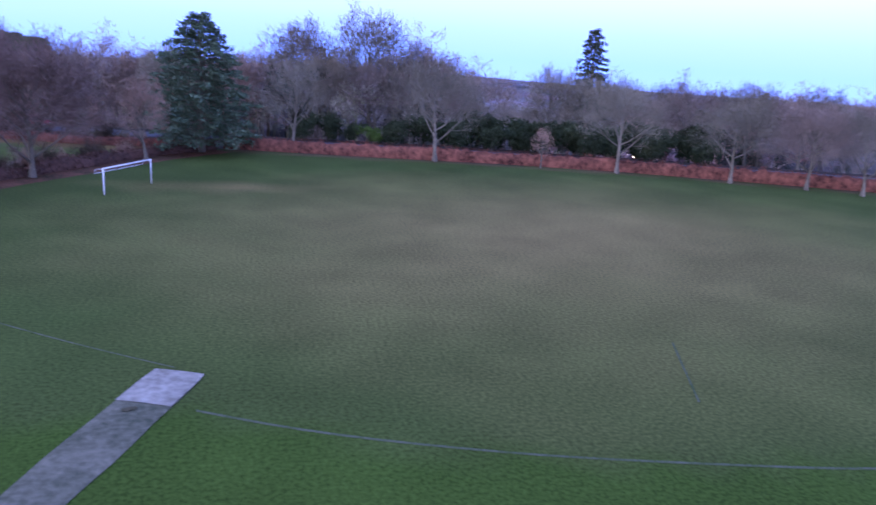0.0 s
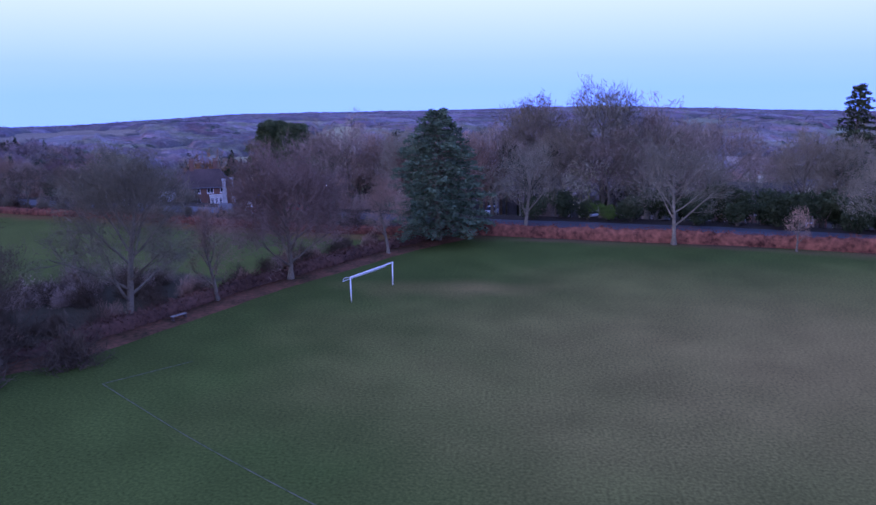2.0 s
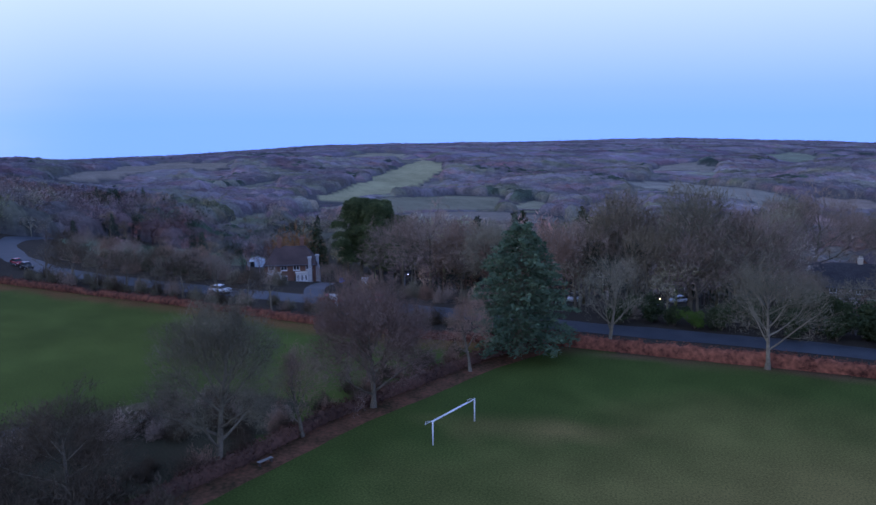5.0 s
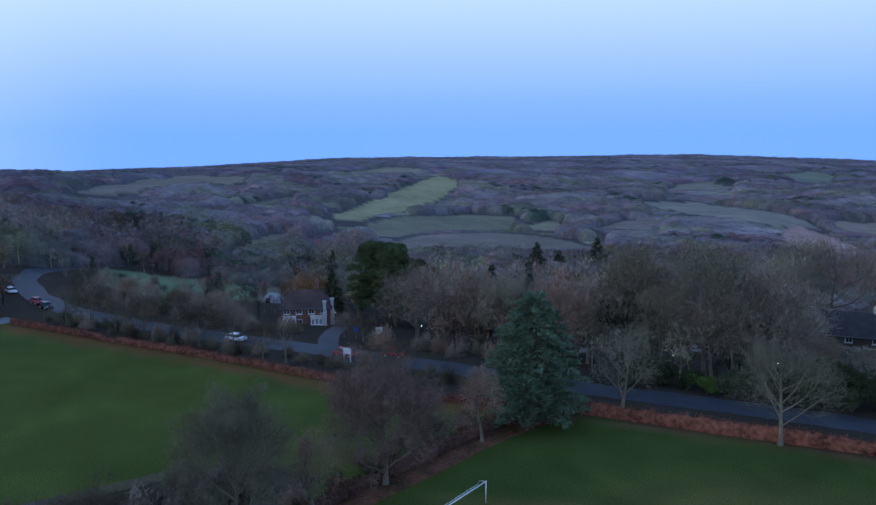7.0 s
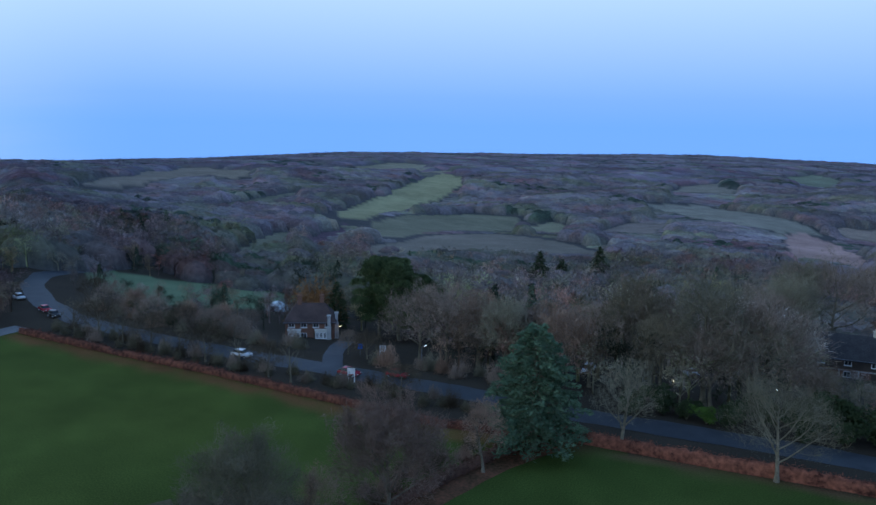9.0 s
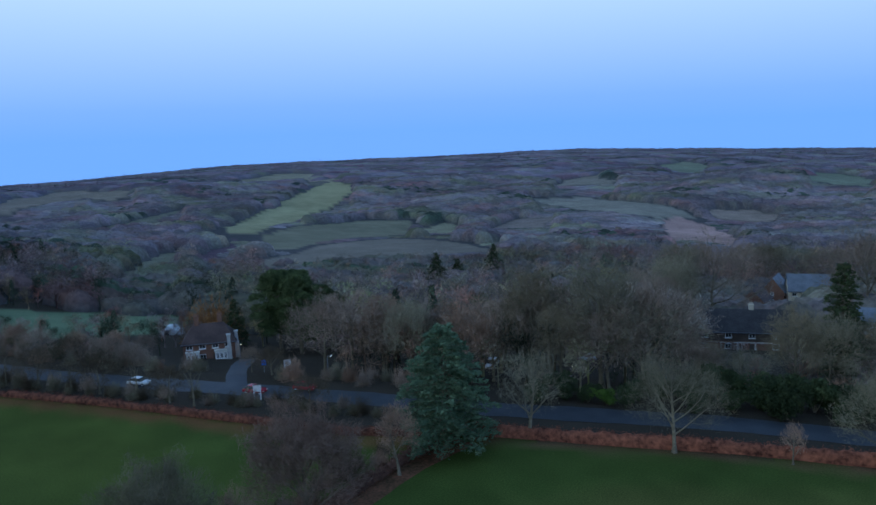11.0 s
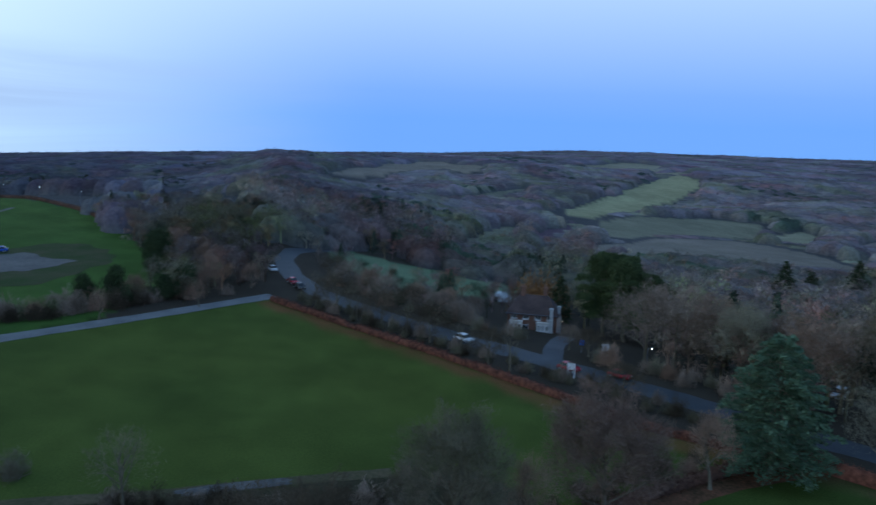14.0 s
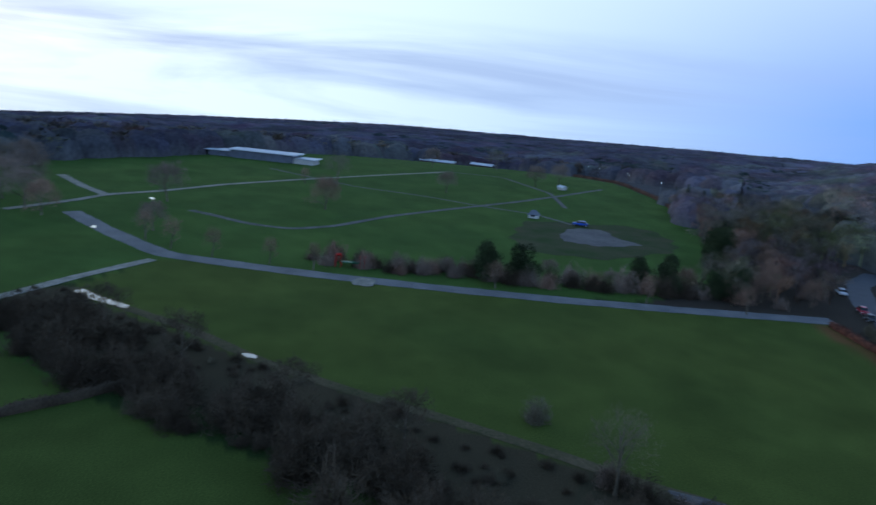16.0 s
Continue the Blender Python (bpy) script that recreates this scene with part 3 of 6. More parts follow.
def tree_kind(name, twig_mat, **kw):
    """A kind of tree in two builds: full, and with fewer but thicker twigs for small and far ones."""
    wood, v, f = bare_tree(**kw)
    TREE_KINDS[name] = (wood, tri_mesh("crown", v, f, twig_mat))
    wood, v, f = bare_tree(**{**kw, "twigs": kw["twigs"] // 3, "twig": 0.075, "spurs": False, "limbs": kw["limbs"] - 4})
    TREE_KINDS["far_" + name] = (wood, tri_mesh("crown", v, f, twig_mat))


tree_kind("lime", TWIG_GREY, seed=1, height=13, clear=0.17, spread=0.36, limbs=12, upright=0.62, twigs=11, bark=PALE_BARK)
tree_kind("round", TWIG_GREY, seed=2, height=12, clear=0.18, spread=0.54, limbs=13, upright=0.35, twigs=25, bark=PALE_BARK)
tree_kind("round_b", TWIG_BROWN, seed=3, height=12, clear=0.18, spread=0.50, limbs=13, upright=0.35, twigs=56)
tree_kind("oak", TWIG_BROWN, seed=4, height=14, clear=0.14, spread=0.50, limbs=14, upright=0.3, twigs=52)
tree_kind("red", TWIG_RED, seed=5, height=12, clear=0.08, spread=0.47, limbs=15, upright=0.40, twigs=56)
tree_kind("sparse", TWIG_DARK, seed=18, height=10, clear=0.2, spread=0.42, limbs=11, upright=0.5, twigs=4)
tree_kind("broad", TWIG_PURPLE, seed=15, height=12, clear=0.03, spread=0.50, limbs=17, upright=0.42, twigs=66, twig=0.045)
tree_kind("hedge_tree", TWIG_MOSS, seed=16, height=15, clear=0.10, spread=0.36, limbs=16, upright=0.45, twigs=48)
tree_kind("slim", TWIG_RED, seed=6, height=9, clear=0.16, spread=0.30, limbs=11, upright=0.7, twigs=12)
tree_kind("thorn", TWIG_THORN, seed=10, height=9, clear=0.08, spread=0.55, limbs=12, upright=0.35, twigs=36)
tree_kind("ash", TWIG_GREY, seed=8, height=17, clear=0.14, spread=0.31, limbs=14, upright=0.5, twigs=48)
tree_kind("ash_b", TWIG_DARK, seed=9, height=17, clear=0.16, spread=0.34, limbs=14, upright=0.5, twigs=48)


def plant_tree(kind, x, y, height, label, category="tree", group="", name="tree"):
    wood, crown = TREE_KINDS[kind if math.hypot(x, y - 5) < 125 and height > 9 else "far_" + kind]
    base = {"lime": 13, "round": 12, "round_b": 12, "oak": 14, "red": 12, "slim": 9, "ash": 17, "ash_b": 17, "thorn": 9, "broad": 12, "hedge_tree": 15, "sparse": 10}[kind]
    t = thing(name, (x, y, float(land(x, y))), label, category, group, RNG.uniform(0, 360), height / base)
    part("trunk", wood, t, "grey-brown bark")
    part("crown", crown, t, "bare winter twigs")
    return t


def conifer(seed, height, spread, shape, tufts, tuft, droop=0.0, mat=None, bare=0.06, dense=6, fan=0.15):
    """An evergreen with tiers of level boughs. shape: width as a share of the widest, from the foot to the top."""
    rng = np.random.default_rng(seed)
    wood, c, ups = Tubes(), [], []
    wood.add([(0, 0, -0.1), (0, 0, height * 0.3), (0.05, 0, height * 0.65), (0, 0, height * 0.98)], [height * 0.03, height * 0.022, height * 0.012, 0.03], 7)
    boughs = int(height * dense)
    for n in range(boughs):
        u = bare + (1 - bare) * ((n + rng.uniform(0, 1)) / boughs)
        reach = spread * np.interp(u, np.linspace(0, 1, len(shape)), shape) * rng.uniform(0.72, 1.12)
        az = n * 2.399 + rng.uniform(-0.35, 0.35)
        z = u * height
        tip = np.array([math.cos(az) * reach, math.sin(az) * reach, z - droop * reach + rng.uniform(-0.2, 0.4)])
        root = np.array([0, 0, z])
        wood.add([root, root * 0.5 + tip * 0.5 + [0, 0, 0.1 * reach], tip], [0.05 + 0.01 * reach, 0.04, 0.015], 3)
        k = max(4, int(tufts * (0.25 + reach / spread)))
        w = rng.uniform(0.12, 1.0, k) ** 0.7
        p = root + (tip - root) * w[:, None]
        across = np.array([-math.sin(az), math.cos(az), 0])
        p = p + across * (rng.normal(size=(k, 1)) * reach * fan * (1.15 - w[:, None])) + rng.normal(size=(k, 3)) * [0.1, 0.1, 0.16]
        p[:, 2] += 0.14 * reach * w * (1 - w)
        c.append(p)
        ups.append(np.repeat(((tip - root) / (np.linalg.norm(tip - root) + 1e-6) * 0.7 + [0, 0, 0.1])[None], k, 0))
    v, f = shards(np.concatenate(c), tuft, tuft * 0.55, rng, np.concatenate(ups), flat=0.6)
    return wood.mesh("trunk", BARK), tri_mesh("crown", v, f, mat or NEEDLE)


def leaf_clump(seed, size, leaves, leaf, lumps=7):
    """A crown of many small leaves on several uneven lumps. Returns the leaf triangles, for a crown about size metres wide and as high."""
    rng = np.random.default_rng(seed)
    c = []
    for n in range(lumps):
        mid = rng.normal(size=3) * size * 0.20
        mid[2] = size * (0.25 + 0.5 * rng.uniform())
        rad = size * rng.uniform(0.17, 0.30)
        d = rng.normal(size=(leaves // lumps, 3))
        d /= np.linalg.norm(d, axis=1, keepdims=True)
        q = mid + d * rad * rng.uniform(0.55, 1.08, (len(d), 1)) * [1, 1, 0.9]
        q[:, 2] = np.abs(q[:, 2]) + 0.05
        c.append(q)
    return shards(np.concatenate(c), leaf, leaf * 0.6, rng)


def twig_clump(seed, size, twigs, long, thin):
    """A rounded tangle of bare twigs, denser towards the foot."""
    rng = np.random.default_rng(seed)
    d = rng.normal(size=(twigs, 3))
    d /= np.linalg.norm(d, axis=1, keepdims=True)
    d[:, 2] = np.abs(d[:, 2])
    bulge = 0.75 + 0.25 * np.sin(3 * np.arctan2(d[:, 1], d[:, 0]) + seed) + 0.15 * np.sin(7 * np.arctan2(d[:, 1], d[:, 0]))
    c = d * (rng.uniform(0.15, 1.0, twigs) ** 0.6 * bulge)[:, None] * [size * 0.52, size * 0.52, size * 0.8]
    return shards(c, long, thin, rng, d * 0.7 + [0, 0, 0.5])


def stems(seed, size, n=6, mat=BARK):
    rng = np.random.default_rng(seed)
    t = Tubes()
    for k in range(n):
        a = k * 2.4 + rng.uniform(-0.4, 0.4)
        t.add(bent(rng, (0.06 * math.cos(a), 0.06 * math.sin(a), -0.08), (0.35 * math.cos(a), 0.35 * math.sin(a), 1), size * 0.7, 4, 0.12, 0.02),
              np.linspace(0.028 * size ** 0.5, 0.008, 5), 4)
    return t.mesh("stem", mat)


CEDAR = conifer(11, 17.5, 7.4, [0.85, 1.0, 1.0, 0.92, 0.81, 0.68, 0.50, 0.20], 120, 0.55, 0.03, dense=9, fan=0.24)
FIR = conifer(12, 22, 3.7, [0.7, 0.95, 1.0, 1.0, 0.9, 0.78, 0.62, 0.34], 60, 0.6, 0.12, EVERGREEN, 0.14, 5, 0.2)
SPRUCE = conifer(13, 10, 3.1, [0.8, 1.0, 0.92, 0.76, 0.55, 0.25], 40, 0.55, 0.2, EVERGREEN)
LANE_PINE = (stems(37, 4, 5), tri_mesh("crown", *leaf_clump(38, 5.2, 7000, 0.22, 11), EVERGREEN))
BUSH_BARE = (stems(21, 4, 6), tri_mesh("crown", *twig_clump(22, 5.0, 1900, 0.75, 0.07), TWIG_BROWN))
BUSH_RED = (stems(21, 4, 6), tri_mesh("crown", *twig_clump(30, 5.0, 1800, 0.75, 0.07), TWIG_RED))
BUSH_GREY = (stems(21, 4, 6), tri_mesh("crown", *twig_clump(32, 5.0, 1800, 0.8, 0.07), TWIG_GREY))
BUSH_THORN = (stems(35, 3.2, 8, TWIG_THORN), tri_mesh("crown", *twig_clump(36, 5.2, 2300, 0.85, 0.045), TWIG_THORN))
BUSH_VERGE = (stems(21, 4, 6), tri_mesh("crown", *twig_clump(31, 5.0, 1300, 0.75, 0.06), TWIG_MOSS))
BUSH_EVER = (stems(23, 4, 7), tri_mesh("crown", *leaf_clump(24, 4.6, 2600, 0.34, 9), EVERGREEN))


def crowned_pine(seed, height, spread, clumps, needles, needle):
    """An old pine: a tall trunk that forks, with separate clumps of needles over its top half."""
    rng = np.random.default_rng(seed)
    wood, c, ups = Tubes(), [], []
    trunk = np.array(bent(rng, (0, 0, -0.1), (0, 0, 1), height * 0.9, 8, 0.05, 0.05))
    wood.add(trunk, np.linspace(height * 0.024, height * 0.008, 9), 7)
    for n in range(clumps):
        u = 0.26 + 0.74 * (n + rng.uniform(0, 1)) / clumps
        a = n * 2.4 + rng.uniform(-0.5, 0.5)
        reach = spread * math.sin(min(1.0, (1.11 - u) / 0.64) * 1.5) * rng.uniform(0.35, 1.0)
        root = np.array([np.interp(u * 0.88, np.linspace(0, 1, 9) * 0.9, trunk[:, k]) for k in range(3)])
        mid = np.array([root[0] + math.cos(a) * reach, root[1] + math.sin(a) * reach, u * height])
        wood.add([root, root * 0.5 + mid * 0.5 - [0, 0, 0.2], mid], [height * 0.009, height * 0.006, 0.03], 4)
        d = rng.normal(size=(needles, 3))
        d /= np.linalg.norm(d, axis=1, keepdims=True)
        d[:, 2] = np.where(d[:, 2] < -0.3, -d[:, 2], d[:, 2])
        size = spread * rng.uniform(0.24, 0.42)
        c.append(mid + d * size * rng.uniform(0.5, 1.08, (needles, 1)) * [1, 1, 0.62])
        ups.append(d * 0.8 + [0, 0, 0.3])
    v, f = shards(np.concatenate(c), needle, needle * 0.3, rng, np.concatenate(ups))
    return wood.mesh("trunk", BARK), tri_mesh("crown", v, f, PINE_NEEDLE)


PINE_NEEDLE = material("dark_pine_needles", (0.048, 0.070, 0.030), (0.125, 0.155, 0.066), 0.85, 1.2, 0.3, 0, random_tint=0.12, gloss=0.05)
OLD_PINE = crowned_pine(34, 17, 5.3, 44, 720, 0.5)
BUSH_LIME = (stems(25, 4, 7), tri_mesh("crown", *leaf_clump(26, 4.6, 2200, 0.34, 7), BRIGHT_LEAF))
BUSH_ORANGE = (stems(27, 4, 7), tri_mesh("crown", *twig_clump(28, 4.8, 5200, 0.55, 0.05), ORANGE_LEAF))


def plant(meshes, x, y, size, label, category, name, group="", tall=1.0, sunk=0.0):
    """Sets a tree or bush of two meshes on the ground, scaled."""
    t = thing(name, (x, y, float(land(x, y)) - sunk), label, category, group, RNG.uniform(0, 360))
    t.matrix_world = t.matrix_world @ Matrix.Diagonal((size, size, size * tall, 1))
    part("trunk" if "tree" in name or name in ("cedar", "fir", "pine") else "stem", meshes[0], t)
    part("crown", meshes[1], t)
    return t


# ---- hedges ----
def hedge(line, width, height, leaves, leaf, mat, label, seed, gaps=0.0, name="hedge"):
    """A clipped hedge: a lumpy woody core under a coat of small dead leaves."""
    rng = np.random.default_rng(seed)
    p = np.array(line, float)
    s = np.r_[0, np.cumsum(np.hypot(*np.diff(p, axis=0).T))]
    t = np.arange(0, s[-1], 0.6)
    x, y = np.interp(t, s, p[:, 0]), np.interp(t, s, p[:, 1])
    dx, dy = np.gradient(x), np.gradient(y)
    ln = np.hypot(dx, dy)
    nx, ny = -dy / ln, dx / ln
    h = height * (1 + 0.10 * wave(t, t * 0.3, 7, seed) + 0.07 * rng.normal(size=len(t)))
    if gaps:
        h *= np.clip(1.15 + 0.6 * wave(t, t * 0.7, 5, seed + 1.0), gaps, 1.1)
    w = width / 2 * (1 + 0.12 * wave(t, t * 0.5, 4, seed + 2.0))
    prof = [(-1, 0), (-1.05, 0.35), (-0.9, 0.8), (-0.45, 0.97), (0.45, 0.97), (0.9, 0.8), (1.05, 0.35), (1, 0)]
    g = land(x, y)
    rows = [np.c_[x + nx * w * a * 0.88, y + ny * w * a * 0.88, g - 0.05 + h * b * 0.92 + rng.normal(size=len(t)) * 0.04] for a, b in prof]
    v, k, q = np.concatenate(rows), len(t), []
    for c in range(len(prof) - 1):
        a = np.arange(k - 1) + c * k
        q += [np.stack([a, a + 1, a + k + 1], 1), np.stack([a, a + k + 1, a + k], 1)]
    root = thing(name, (0, 0, 0), label, "hedge")
    part("woody_core", tri_mesh("woody_core", v, np.concatenate(q), mat, soft=True), root)
    n = int(s[-1] * leaves)
    u = rng.uniform(0, len(t) - 1.01, n)
    i = u.astype(int)
    f = rng.uniform(0, len(prof) - 1.01, n)
    c = f.astype(int)
    pr = np.array(prof)
    ab = pr[c] + (pr[c + 1] - pr[c]) * (f - c)[:, None]
    ab *= rng.uniform(0.9, 1.12, (n, 1))
    pos = np.c_[x[i] + nx[i] * w[i] * ab[:, 0], y[i] + ny[i] * w[i] * ab[:, 0], g[i] + h[i] * ab[:, 1]]
    pos[:, :2] += rng.normal(size=(n, 2)) * 0.25
    v, f = shards(pos, leaf, leaf * 0.6, rng)
    part("foliage", tri_mesh("foliage", v, f, mat), root)
    return root


hedge(HEDGE_N, 1.45, 1.85, 75, 0.20, HEDGE, "clipped russet beech hedge between playing field and road", 1)
hedge(HEDGE_W, 1.5, 1.15, 70, 0.34, HEDGE_DARK, "loose brown hawthorn hedge between the two fields", 2, gaps=0.2)
hedge(HEDGE_U, 1.4, 1.15, 45, 0.24, HEDGE_THIN, "ragged russet beech hedge of the upper field", 3, gaps=0.45)

# ---- woods: crowns that nobody could count ----
def wood_template(seed, n, leaf, thin=0.3, conical=False, limbs=0, fuzz=False):
    """A small crown of loose twigs on a stem, one metre high and wide: places, triangles and rounded normals."""
    rng = np.random.default_rng(seed)
    k = 9
    lumps = rng.normal(size=(k, 3)) * [0.19, 0.19, 0.19] + [0, 0, 0.54]
    lumps[:, 2] = lumps[:, 2].clip(0.24, 0.85)
    pick = rng.integers(0, k, n)
    d = rng.normal(size=(n, 3))
    d /= np.linalg.norm(d, axis=1, keepdims=True)
    d[:, 2] = np.where(d[:, 2] < -0.35, -d[:, 2], d[:, 2])
    c = lumps[pick] + d * (rng.uniform(0.2, 1.06, (n, 1)) ** (0.6 if fuzz else 0.1)) * rng.uniform(0.13, 0.23, k)[pick][:, None]
    out = d + (c - [0, 0, 0.5]) * 0.8
    if conical:
        z = rng.uniform(0.05, 1.0, n)
        a, rr = rng.uniform(0, 6.28, n), (1.06 - z) * 0.28 * rng.uniform(0.75, 1.05, n)
        c = np.c_[np.cos(a) * rr, np.sin(a) * rr, z]
        out = np.c_[np.cos(a), np.sin(a), np.full(n, 0.5)]
    c[:, 2] = np.abs(c[:, 2])
    out /= np.linalg.norm(out, axis=1, keepdims=True)
    if fuzz:
        v, f = shards(c + out * leaf * 0.25, leaf, leaf * thin, rng, out * 1.3)
    else:
        v, f = scales(c, out, leaf, leaf * thin, rng)
    nv = np.repeat(out, 3, axis=0)
    ex = [np.array([[0.028, 0, -0.05], [-0.016, 0.024, -0.05], [-0.016, -0.024, -0.05], [0, 0, 0.8]])]
    ef = [np.array([[0, 1, 3], [1, 2, 3], [2, 0, 3]])]
    count = 4
    for m in range(limbs):
        a, z = m * 2.4, rng.uniform(0.2, 0.5)
        tip = lumps[m % k] + rng.normal(size=3) * 0.06
        ex.append(np.array([[0.01, 0, z], [-0.01, 0.008, z], [0, -0.01, z + 0.02], tip]))
        ef.append(np.array([[0, 1, 3], [1, 2, 3], [2, 0, 3]]) + count)
        count += 4
    en = [e * [1, 1, 0] + rng.normal(size=e.shape) * 0.3 for e in ex]
    ex, ef, en = np.concatenate(ex), np.concatenate(ef), np.concatenate(en)
    en /= np.linalg.norm(en, axis=1, keepdims=True)
    return np.concatenate([v, ex]), np.concatenate([f, ef + len(v)]), np.concatenate([nv, en])


def woods(name, xs, ys, heights, templates, tints, kinds, label, seed, wide=1.0):
    """Many crowns in one mesh, each with a turn, size and tint of its own."""
    rng = np.random.default_rng(seed)
    z = land(xs, ys)
    vs, fs, cs, ns, n = [], [], [], [], 0
    for k, (tv, tf, tn) in enumerate(templates):
        pick = np.where(kinds == k)[0]
        if not len(pick):
            continue
        a = rng.uniform(0, 6.28, len(pick))
        h = heights[pick]
        w = h * rng.uniform(0.75, 1.15, len(pick)) * wide
        ca, sa = np.cos(a)[:, None], np.sin(a)[:, None]
        X = (tv[:, 0] * ca - tv[:, 1] * sa) * w[:, None] + xs[pick][:, None]
        Y = (tv[:, 0] * sa + tv[:, 1] * ca) * w[:, None] + ys[pick][:, None]
        Z = tv[:, 2] * h[:, None] + z[pick][:, None]
        vs.append(np.stack([X, Y, Z], -1).reshape(-1, 3))
        ns.append(np.stack([tn[:, 0] * ca - tn[:, 1] * sa, tn[:, 0] * sa + tn[:, 1] * ca, np.broadcast_to(tn[:, 2], X.shape)], -1).reshape(-1, 3))
        fs.append((tf[None] + (np.arange(len(pick)) * len(tv))[:, None, None] + n).reshape(-1, 3))
        cs.append(np.repeat(tints[pick], len(tv), axis=0))
        n += len(pick) * len(tv)
    me = tri_mesh(name, np.concatenate(vs), np.concatenate(fs), WOODS, np.concatenate(cs), normals=np.concatenate(ns))
    return tagged(new(name, me), label, "woodland", kind="stuff")


def scatter(spacing, r0, r1, az0, az1, seed):
    """Uneven places in a ring sector about the playing field."""
    rng = np.random.default_rng(seed)
    g = np.arange(-r1, r1, spacing)
    x, y = (a.ravel() for a in np.meshgrid(g, g))
    x, y = x + rng.uniform(-0.45, 0.45, len(x)) * spacing, y + rng.uniform(-0.45, 0.45, len(y)) * spacing
    az, r = np.degrees(np.arctan2(-x, y)), np.hypot(x, y)
    ok = (r > r0) & (r < r1) & (az > az0) & (az < az1)
    return x[ok] + EYE[0], y[ok] + EYE[1]


def beyond_road(x, y):
    rx, ry = np.array(ROAD_LINE[::-1], float).T
    return (y - np.interp(x, rx, ry)) * 0.9


def before_pasture(x, y):
    """Places from which a tall tree would hide the pasture behind it."""
    dx, dy = x - EYE[0], y - EYE[1]
    r = np.hypot(dx, dy)
    hit = np.zeros(len(x), bool)
    for far in (15, 30, 45, 60, 80, 100, 125, 155):
        hit |= in_pasture(x + dx / r * far, y + dy / r * far)
    return hit


def tree_tints(x, y, rng, ever, pale=1.0, variety=0.5, uneven=0.35):
    """Base colours: grey-brown, purple-brown and olive stands, with dark evergreens among them."""
    a, b = wave(x, y, 60, 0.3), wave(x, y, 38, 2.2)
    t = np.zeros((len(x), 3)) + (0.166, 0.150, 0.140)
    t += np.clip(a * 1.6, 0, 1)[:, None] * (-0.020, -0.030, -0.022) + np.clip(b * 1.5, 0, 1)[:, None] * (-0.002, 0.014, -0.030)
    t += np.clip(-b * 1.5 - 0.3, 0, 1)[:, None] * (0.030, -0.008, -0.012)
    t *= rng.uniform(1 - uneven, 1 + uneven, (len(x), 1)) * (1 + 0.28 * wave(x, y, 95, 3.3))[:, None]
    dark = ever[:, None]
    t *= pale
    # rust, olive, straw and grey crowns among the rest
    pick = rng.uniform(size=len(x)) + 0.25 * wave(x, y, 30, 7.0)
    for lo, hi, hue in ((0.0, 0.16, (1.25, 0.88, 0.72)), (0.16, 0.34, (0.95, 1.08, 0.72)), (0.34, 0.44, (1.35, 1.28, 1.0)), (0.86, 1.2, (0.72, 0.72, 0.76))):
        m = ((pick > lo) & (pick < hi))[:, None]
        t = np.where(m, t * (1 + (np.array(hue) - 1) * variety), t)
    return np.where(dark, np.array((0.060, 0.080, 0.052)) * rng.uniform(0.7, 1.4, (len(x), 1)), t)


CLEARINGS = [(-66, 163, 13), (52, 194, 13), (66, 197, 13), (98, 214, 12), (60, 183, 12), (48, 180, 9), (70, 210, 8), (74, 184, 10), (86, 197, 14), (80, 184, 10), (84, 246, 12), (92, 268, 13), (74, 243, 9), (79, 264, 12), (96, 292, 12), (108, 286, 12), (-43, 142, 9), (-58, 146, 11),
             (-96.5, 199, 9), (9, 142, 5), (-7, 156, 5), (-3, 205, 9), (14, 168, 4), (52, 165, 9), (74, 172, 8), (26, 147, 4), (-50, 165, 9), (-80, 150, 8)]


